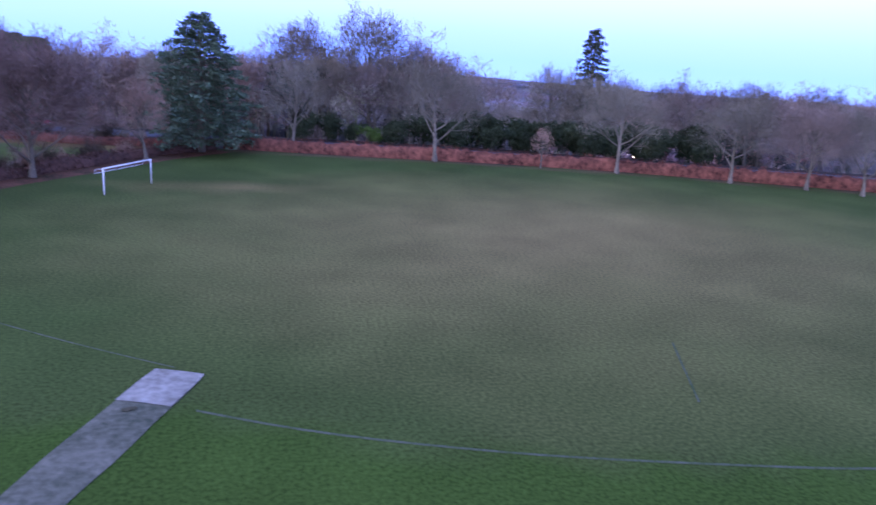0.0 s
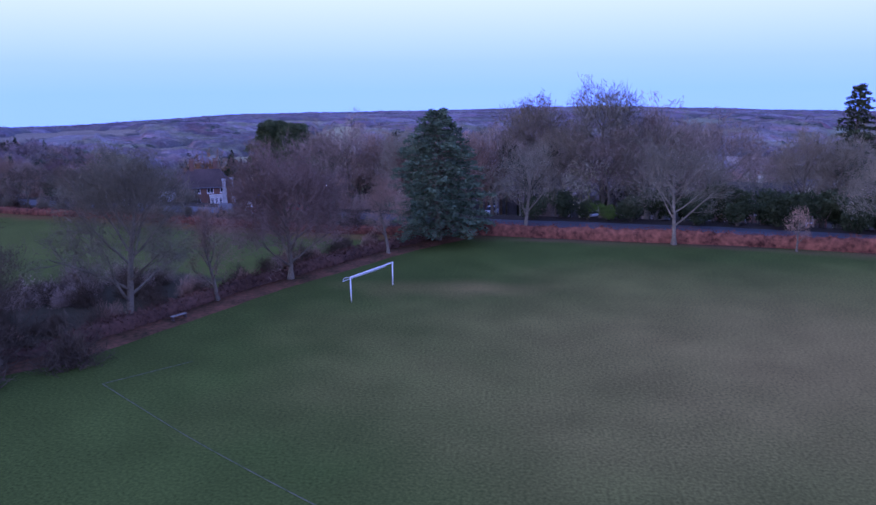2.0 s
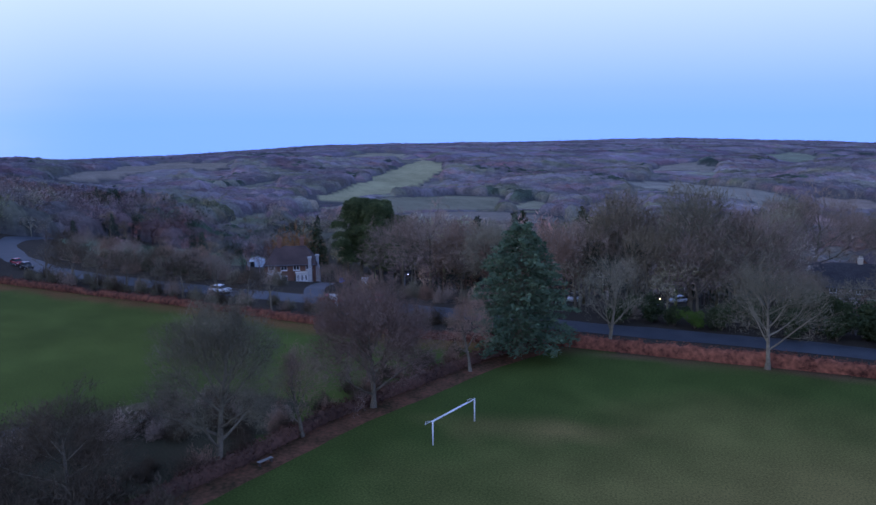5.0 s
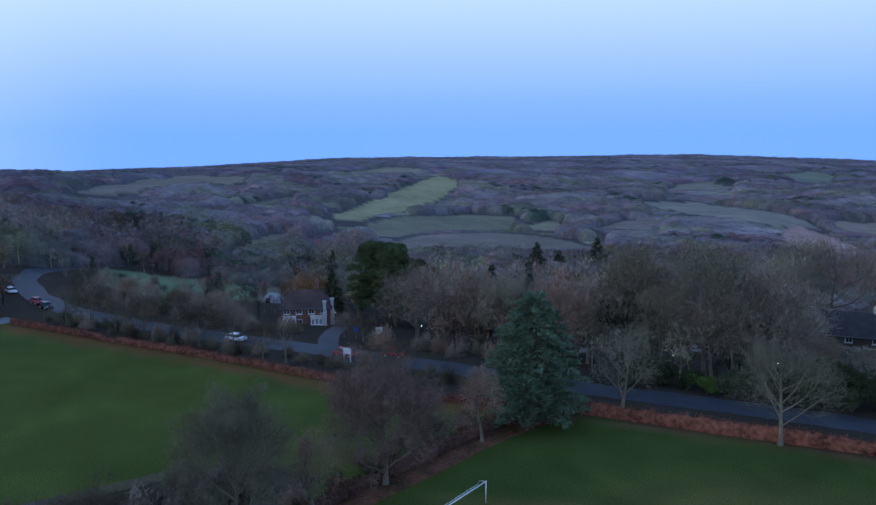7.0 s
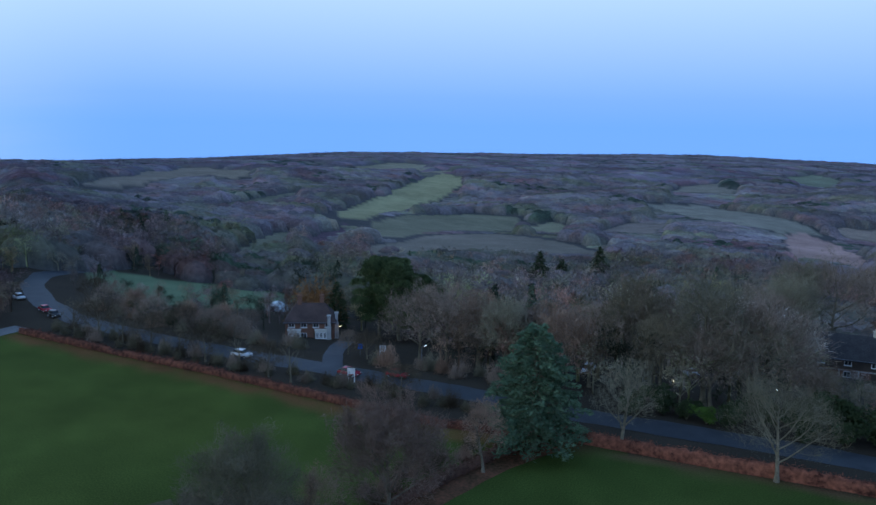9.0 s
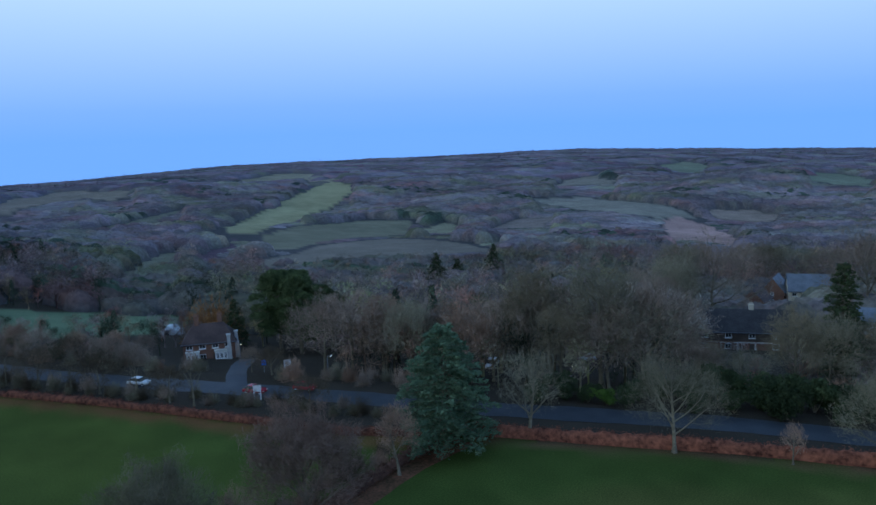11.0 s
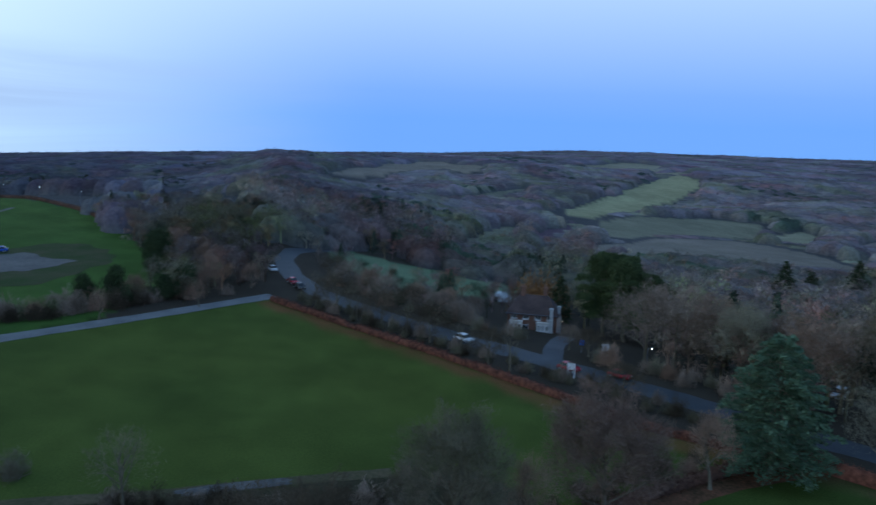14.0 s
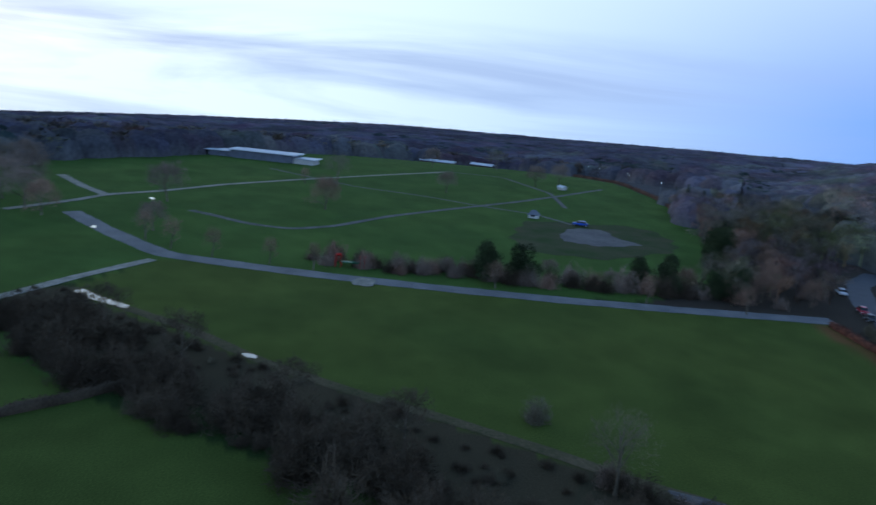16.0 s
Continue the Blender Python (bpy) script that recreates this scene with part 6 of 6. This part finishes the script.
# sports pavilion far across the park
pavilion = thing("pavilion", (-372.0, 36.0, 0), "long low white pavilion with pale flat roofs across the park", "pavilion", turn=64 + 180)
for name, lo, hi, mat, lab in (("main_wall", (-15, -5, -0.4), (15, 5, 3.6), SLATE, ""), ("main_roof", (-17, -6.5, 3.6), (17, 6, 4.0), PALE_ROOF, "pale sheet roof"),
                               ("side_wall", (15.2, -4, -0.4), (27, 4, 2.5), SLATE, ""), ("side_roof", (17, -5.4, 2.5), (28.5, 5, 2.8), PALE_ROOF, "pale sheet roof"),
                               ("end_wall", (-25, -4, -0.4), (-15.2, 4, 2.3), RENDER, ""), ("end_roof", (-26.5, -5, 2.3), (-17, 5, 2.6), PALE_ROOF, "pale sheet roof"),
                               ("balcony", (-15.5, -6.3, 1.3), (15.5, -5.05, 1.75), RENDER, "white balcony front"),
                               ("window_band", (-14, -5.2, 1.9), (14, -4.9, 3.2), GLASS, "dark glass"), ("side_window_band", (16, -4.2, 0.9), (26, -3.9, 2.1), GLASS, "dark glass")):
    bm = bmesh.new()
    box(bm, lo, hi)
    bmesh.ops.bevel(bm, geom=bm.edges[:], offset=0.06, segments=1, affect="EDGES")
    part(name, bm_mesh(name, bm, mat), pavilion, lab)
for k in range(8):
    bm = bmesh.new()
    bmesh.ops.create_cone(bm, segments=10, radius1=0.12, radius2=0.12, depth=3.9, cap_ends=True, matrix=pose(-15.5 + k * 4.43, -6.2, 1.65))
    part("column", bm_mesh("column", bm, WHITE_PAINT), pavilion)
for x, y, w, turn in ((-470, 150, 22, 60), (-455, 175, 14, 50)):
    sh = thing("shed", (x, y, float(land(x, y))), "long pale-roofed shed beyond the park", "shed", turn=turn)
    bm = bmesh.new()
    shell(bm, w, 6, 2.0, 2.9)
    part("wall", bm_mesh("wall", bm, TIMBER), sh)
    bm = bmesh.new()
    pitched(bm, w, 6, 2.0, 2.9)
    part("roof", bm_mesh("roof", bm, PALE_ROOF), sh)

hut = thing("hut", (-316.0, 164.0, 0), "small white hut with a pale roof in the park", "hut", turn=20, size=0.7)
bm = bmesh.new()
shell(bm, 5, 3.4, 1.9, 2.8)
part("wall", bm_mesh("wall", bm, RENDER), hut)
bm = bmesh.new()
pitched(bm, 5, 3.4, 1.9, 2.8)
part("roof", bm_mesh("roof", bm, PALE_ROOF), hut)
kiosk = thing("kiosk", (-239.0, 117.0, 0), "small kiosk with a white front and a dark roof", "kiosk", turn=55, size=0.65)
bm = bmesh.new()
shell(bm, 5, 3.6, 2.4)
part("wall", bm_mesh("wall", bm, RENDER), kiosk)
bm = bmesh.new()
pitched(bm, 5, 3.6, 2.4, 4.2, hip=1.8)
part("roof", bm_mesh("roof", bm, SLATE), kiosk)
bm = bmesh.new()
box(bm, (-1.6, -1.86, 0.9), (1.0, -1.78, 2.0))
part("counter_hatch", bm_mesh("counter_hatch", bm, GLASS), kiosk)


# ---- vehicles ----
def car_meshes(paint):
    """A small hatchback, 4.1 m long: body, glasshouse, wheels, lamps."""
    prof = [(-2.05, 0.35), (-2.05, 0.72), (-1.9, 0.86), (-1.0, 0.95), (1.55, 0.98), (1.95, 0.90), (2.05, 0.6), (2.02, 0.35)]
    bm = bmesh.new()
    sides = []
    for y in (-0.84, 0.84):
        sides.append([bm.verts.new((x, y * (0.95 if z > 0.9 else 1), z)) for x, z in prof])
    for i in range(len(prof)):
        j = (i + 1) % len(prof)
        bm.faces.new([sides[0][i], sides[0][j], sides[1][j], sides[1][i]])
    bm.faces.new(sides[0])
    bm.faces.new(sides[1][::-1])
    bmesh.ops.recalc_face_normals(bm, faces=bm.faces)
    bmesh.ops.bevel(bm, geom=bm.edges[:], offset=0.06, segments=2, affect="EDGES")
    body = bm_mesh("body", bm, paint, True)
    bm = bmesh.new()
    cab = [(-1.1, 0.93), (-0.45, 1.42), (1.1, 1.44), (1.75, 0.95)]
    cs = []
    for y in (-0.78, 0.78):
        cs.append([bm.verts.new((x, y * (0.8 if z > 1 else 1), z)) for x, z in cab])
    for i in range(4):
        j = (i + 1) % 4
        bm.faces.new([cs[0][i], cs[0][j], cs[1][j], cs[1][i]])
    bm.faces.new(cs[0])
    bm.faces.new(cs[1][::-1])
    bmesh.ops.recalc_face_normals(bm, faces=bm.faces)
    glass = bm_mesh("windows", bm, GLASS)
    bm = bmesh.new()
    box(bm, (-0.5, -0.64, 1.415), (1.15, 0.64, 1.475))
    bmesh.ops.bevel(bm, geom=bm.edges[:], offset=0.025, segments=1, affect="EDGES")
    return body, glass, bm_mesh("roof", bm, paint)


bm = bmesh.new()
bmesh.ops.create_cone(bm, segments=18, radius1=0.31, radius2=0.31, depth=0.2, cap_ends=True, matrix=pose(0, 0, 0, 90))
bmesh.ops.bevel(bm, geom=bm.edges[:], offset=0.02, segments=1, affect="EDGES")
TYRE = bm_mesh("tyre", bm, RUBBER)
bm = bmesh.new()
bmesh.ops.create_cone(bm, segments=14, radius1=0.19, radius2=0.17, depth=0.22, cap_ends=True, matrix=pose(0, 0, 0, 90))
RIM = bm_mesh("rim", bm, PALE_ROOF)
bm = bmesh.new()
box(bm, (-0.03, -0.16, -0.06), (0.03, 0.16, 0.06))
LAMP_GLASS = bm_mesh("headlight", bm, RENDER)


def car(x, y, turn, meshes, label, size=1.0, group="parked cars"):
    c = thing("car", (x, y, float(land(x, y)) + 0.10), label, "car", group, turn, size)
    for name, me in zip(("body", "windows", "roof"), meshes):
        part(name, me, c)
    for wx in (-1.3, 1.3):
        for wy in (-0.76, 0.76):
            w = part("wheel", None, c)
            w.location = (wx, wy, 0.31)
            part("tyre", TYRE, w)
            part("rim", RIM, w)
    for wy in (-0.6, 0.6):
        part("headlight", LAMP_GLASS, c).location = (-2.04, wy, 0.66)
    return c


WHITE_CAR = car_meshes(material("white_car_paint", (0.66, 0.68, 0.70), (0.74, 0.76, 0.78), 0.25, 3, 0.5, 0.0))
RED_CAR = car_meshes(material("dark_red_car_paint", (0.28, 0.02, 0.035), (0.36, 0.03, 0.05), 0.25, 3, 0.5, 0.0))
DARK_CAR = car_meshes(material("black_car_paint", (0.02, 0.022, 0.025), (0.04, 0.042, 0.045), 0.25, 3, 0.5, 0.0))
BLUE_CAR = car_meshes(material("blue_car_paint", (0.02, 0.07, 0.40), (0.03, 0.10, 0.52), 0.3, 3, 0.5, 0.0))
car(-71.0, 131.5, 169, WHITE_CAR, "white car on the road beside the hedge")
car(-146.5, 158.5, 150, WHITE_CAR, "white car on the far bend of the road")
car(-131.5, 150.0, 152, RED_CAR, "dark red car on the bend of the road")
car(-126.0, 146.5, 152, DARK_CAR, "black car on the bend of the road")
car(-47.5, 127.0, 168, RED_CAR, "dark red car on the road by the side turning")
car(-39.0, 128.5, 168, RED_CAR, "dark red car on the road by the side turning")
car(14.0, 168.0, 30, WHITE_CAR, "white car parked among bare trees")
car(-7.0, 156.0, 80, WHITE_CAR, "white car parked behind the cedar", 1.2)
car(-226.0, 128.0, 60, BLUE_CAR, "blue car parked on the gravel yard", 1.2)
car(82.0, 236.0, 20, WHITE_CAR, "white car parked before the brick houses")
car(86.0, 238.0, 20, WHITE_CAR, "white car parked before the brick houses")


# ---- signs, lamps, small things ----
def sign_frame(x, y, turn, high, label):
    """Two white posts with a board between them under a small cap."""
    s = thing("sign", (x, y, float(land(x, y))), label, "sign", turn=turn)
    for px in (-0.55, 0.55):
        bm = bmesh.new()
        box(bm, (px - 0.11, -0.11, -0.1), (px + 0.11, 0.11, high))
        part("post", bm_mesh("post", bm, WHITE_PAINT), s)
    bm = bmesh.new()
    box(bm, (-0.5, -0.05, high * 0.55), (0.5, 0.05, high - 0.05))
    bmesh.ops.bevel(bm, geom=bm.edges[:], offset=0.015, segments=1, affect="EDGES")
    part("board", bm_mesh("board", bm, WHITE_PAINT), s)
    bm = bmesh.new()
    box(bm, (-0.7, -0.16, high), (0.7, 0.16, high + 0.1))
    part("cap", bm_mesh("cap", bm, TIMBER), s)


sign_frame(-45.5, 140.0, 20, 2.9, "white post-and-board sign at the side turning")
sign_frame(-46.0, 124.0, 10, 2.6, "white post-and-board sign on the verge behind the hedge")
BLUE_SIGN = material("blue_enamel_sign", (0.02, 0.12, 0.55), (0.03, 0.16, 0.65), 0.4, 3, 0.5, 0.0)
bs = thing("blue_sign", (-50.5, 141.0, float(land(-50.5, 141.0))), "small blue sign on a grey post", "sign", turn=15)
bm = bmesh.new()
bmesh.ops.create_cone(bm, segments=10, radius1=0.04, radius2=0.04, depth=2.3, cap_ends=True, matrix=pose(0, 0, 1.05))
part("post", bm_mesh("post", bm, SLATE), bs)
bm = bmesh.new()
box(bm, (-0.45, -0.06, 1.5), (0.45, -0.03, 2.5))
bmesh.ops.bevel(bm, geom=bm.edges[:], offset=0.012, segments=1, affect="EDGES")
part("plate", bm_mesh("plate", bm, BLUE_SIGN), bs)


def street_lamp(x, y, high, glow, label, turn=0.0, arm=0.7, group="", base=None):
    """A tapered column with a short arm and a lit lantern."""
    s = thing("street_lamp", (x, y, float(land(x, y))), label, "street lamp", group, turn)
    t = Tubes()
    t.add([(0, 0, -0.1), (0, 0, high * 0.6), (0, 0, high - 0.3), (0.12, 0, high - 0.05), (arm, 0, high)], [0.09, 0.06, 0.045, 0.04, 0.035], 8)
    part("column", t.mesh("column", SLATE), s)
    bm = bmesh.new()
    bmesh.ops.create_cone(bm, segments=12, radius1=0.22, radius2=0.10, depth=0.2, cap_ends=True, matrix=pose(arm, 0, high + 0.12))
    part("hood", bm_mesh("hood", bm, SLATE), s)
    bm = bmesh.new()
    bmesh.ops.create_icosphere(bm, subdivisions=2, radius=0.11, matrix=pose(arm, 0, high - 0.02))
    part("lantern", bm_mesh("lantern", bm, glow, True), s, "lit lantern")


street_lamp(-37.0, 137.5, 4.2, COOL_LIGHT, "lit street lamp beside the road")
street_lamp(8.3, 142.5, 2.6, WARM_LIGHT, "warm lit lamp among the trees", arm=0.3)
street_lamp(26.5, 146.5, 2.4, COOL_LIGHT, "white lit lamp among the trees", arm=0.3)
street_lamp(69.5, 152.5, 3.2, WARM_LIGHT, "warm lit lamp by the white house", arm=0.3)
street_lamp(71.5, 153.5, 2.8, WARM_LIGHT, "warm lit lamp by the white house", arm=0.3)
street_lamp(81.0, 234.0, 4.0, WARM_LIGHT, "warm lit lamp at the brick houses", arm=0.3)
street_lamp(84.5, 229.0, 4.0, WARM_LIGHT, "warm lit lamp at the brick houses", arm=0.3)
street_lamp(-62.6, 160.5, 3.0, WARM_LIGHT, "warm lit lamp on the cottage wall side", arm=0.3)
for x, y in ((-309, 210), (-343, 212), (-404, 229), (-387, 212)):
    street_lamp(x, y, 6.5, COOL_LIGHT, "lit lamp on the road beyond the park", arm=1.0, group="park road lamps")

# play frame by the lane
RED_PAINT = material("red_play_paint", (0.42, 0.02, 0.015), (0.55, 0.035, 0.025), 0.5, 4, 0.6, 0.0)
GREEN_PAINT = material("green_play_paint", (0.02, 0.10, 0.05), (0.03, 0.15, 0.07), 0.5, 4, 0.6, 0.0)
pf = thing("play_frame", (-166.5, 41.5, 0), "red and green climbing frame in the grass by the lane", "play frame", turn=75)
for px in (-3.2, -2.0, 2.2, 3.2):
    t = Tubes()
    t.add([(px, -0.9, -0.1), (px, -0.6, 1.8), (px, 0, 2.6), (px, 0.6, 1.8), (px, 0.9, -0.1)], [0.13] * 5, 6)
    part("hoop", t.mesh("hoop", RED_PAINT), pf)
bm = bmesh.new()
box(bm, (-2.0, -0.8, 1.0), (2.2, 0.8, 1.2))
box(bm, (-2.0, -0.8, 1.2), (-1.9, 0.8, 2.0))
box(bm, (2.1, -0.8, 1.2), (2.2, 0.8, 2.0))
part("deck", bm_mesh("deck", bm, GREEN_PAINT), pf)
t = Tubes()
t.add([(-3.2, 0, 2.6), (-2.0, 0, 2.7)], [0.3, 0.3], 8)
part("canopy", t.mesh("canopy", RED_PAINT), pf)

# bench under the boundary trees
WEATHERED = material("weathered_oak", (0.16, 0.15, 0.135), (0.28, 0.265, 0.24), 0.9, 9, 1.0, 0.2)
bench = thing("bench", (-31.5, 66.5, 0), "weathered pale timber bench by the hedge", "bench", turn=60)
for k in range(3):
    bm = bmesh.new()
    box(bm, (-0.8, -0.2 + k * 0.14, 0.42), (0.8, -0.08 + k * 0.14, 0.46))
    part("slat", bm_mesh("slat", bm, WEATHERED), bench)
for px in (-0.65, 0.65):
    bm = bmesh.new()
    box(bm, (px - 0.05, -0.18, -0.02), (px + 0.05, 0.2, 0.42))
    part("leg", bm_mesh("leg", bm, TIMBER), bench)

# ---- park trees ----
for kind, x, y, h in (("round_b", -244, -1, 9.5), ("round", -307, 60, 9), ("red", -240, 46, 8.5), ("slim", -295, 46, 5.5), ("round_b", -378, 120, 8), ("oak", -290, 101, 7), ("round_b", -321, 153, 8),
                      ("oak", -335, 171, 8), ("round", -396, 162, 9), ("oak", -226, -36, 9), ("round_b", -238, -44, 10), ("oak", -252, -40, 10), ("ash_b", -262, -52, 12), ("oak", -275, -46, 11),
                      ("red", -216, -30, 7.5), ("round_b", -200, -2, 6), ("slim", -190, -3, 6), ("slim", -181, 3, 6), ("slim", -174, 12, 5.5), ("slim", -168, 24, 5), ("slim", -163, 33, 5),
                      ("slim", -150, 70, 5), ("slim", -139, 100, 5), ("slim", -131, 119, 5)):
    plant_tree(kind, x, y, h * 1.2, "bare winter tree standing in the park", group="park trees")
for x, y, s in ((-156.5, 70, 0.95), (-155, 78, 0.95), (-149.5, 104, 0.8), (-147, 110, 0.85), (-143, 119, 0.75), (-172, 141, 1.2), (-168, 138, 1.25), (-141, 124, 0.8)):
    plant(LANE_PINE, x, y, s * 1.45, "dark dense pine beside the lane", "pine tree", "pine", "lane pines", tall=1.3 * (0.85 + 0.3 * ((x * 7.3) % 1)))
for x, y, h in ((-160, 62, 4), (-158, 86, 4.5), (-151, 98, 4), (-146, 114, 6), (-140, 130, 6.5), (-145, 136, 7), (-152, 142, 7), (-160, 148, 7.5), (-136, 140, 6), (-166, 152, 8), (-176, 150, 9), (-185, 160, 9)):
    plant_tree("red" if h > 5 else "round_b", x, y, h, "bare brown tree in the copse by the lane", group="lane copse")
for x, y, s in ((-163, 55, 0.7), (-162, 66, 0.9), (-160, 74, 0.9), (-157, 92, 0.7), (-152, 112, 0.9), (-148, 126, 1.0), (-155, 135, 1.0), (-165, 60, 0.6), (-135, 131, 0.8), (-143, 144, 1.0)):
    plant(BUSH_BARE, x, y, s, "bare brown bush beside the lane", "bush", "thorn_bush", "lane bushes")
for k in range(44):
    u = k / 43
    x = np.interp(u, [0, 0.5, 1], [-171, -157, -141]) + srng.uniform(-4, 3)
    y = np.interp(u, [0, 0.5, 1], [36, 72, 122]) + srng.uniform(-3, 3)
    plant((BUSH_THORN, BUSH_BARE, BUSH_THORN, BUSH_RED)[k % 4], x, y, srng.uniform(0.75, 1.3) + 0.4 * u, "tangled bare bush along the lane", "bush", "thorn_bush", "lane bushes", tall=srng.uniform(0.7, 1.0))
hedge([(-236, 180), (-298, 202), (-355, 214), (-392, 207)], 1.6, 1.5, 14, 0.4, HEDGE_DARK, "far russet hedge along the park's edge", 5)
hedge([(-94, -12), (-98, -4), (-105, 5)], 1.2, 1.2, 40, 0.28, TWIG_THORN, "dark bare hedge at the scrub's edge", 6)
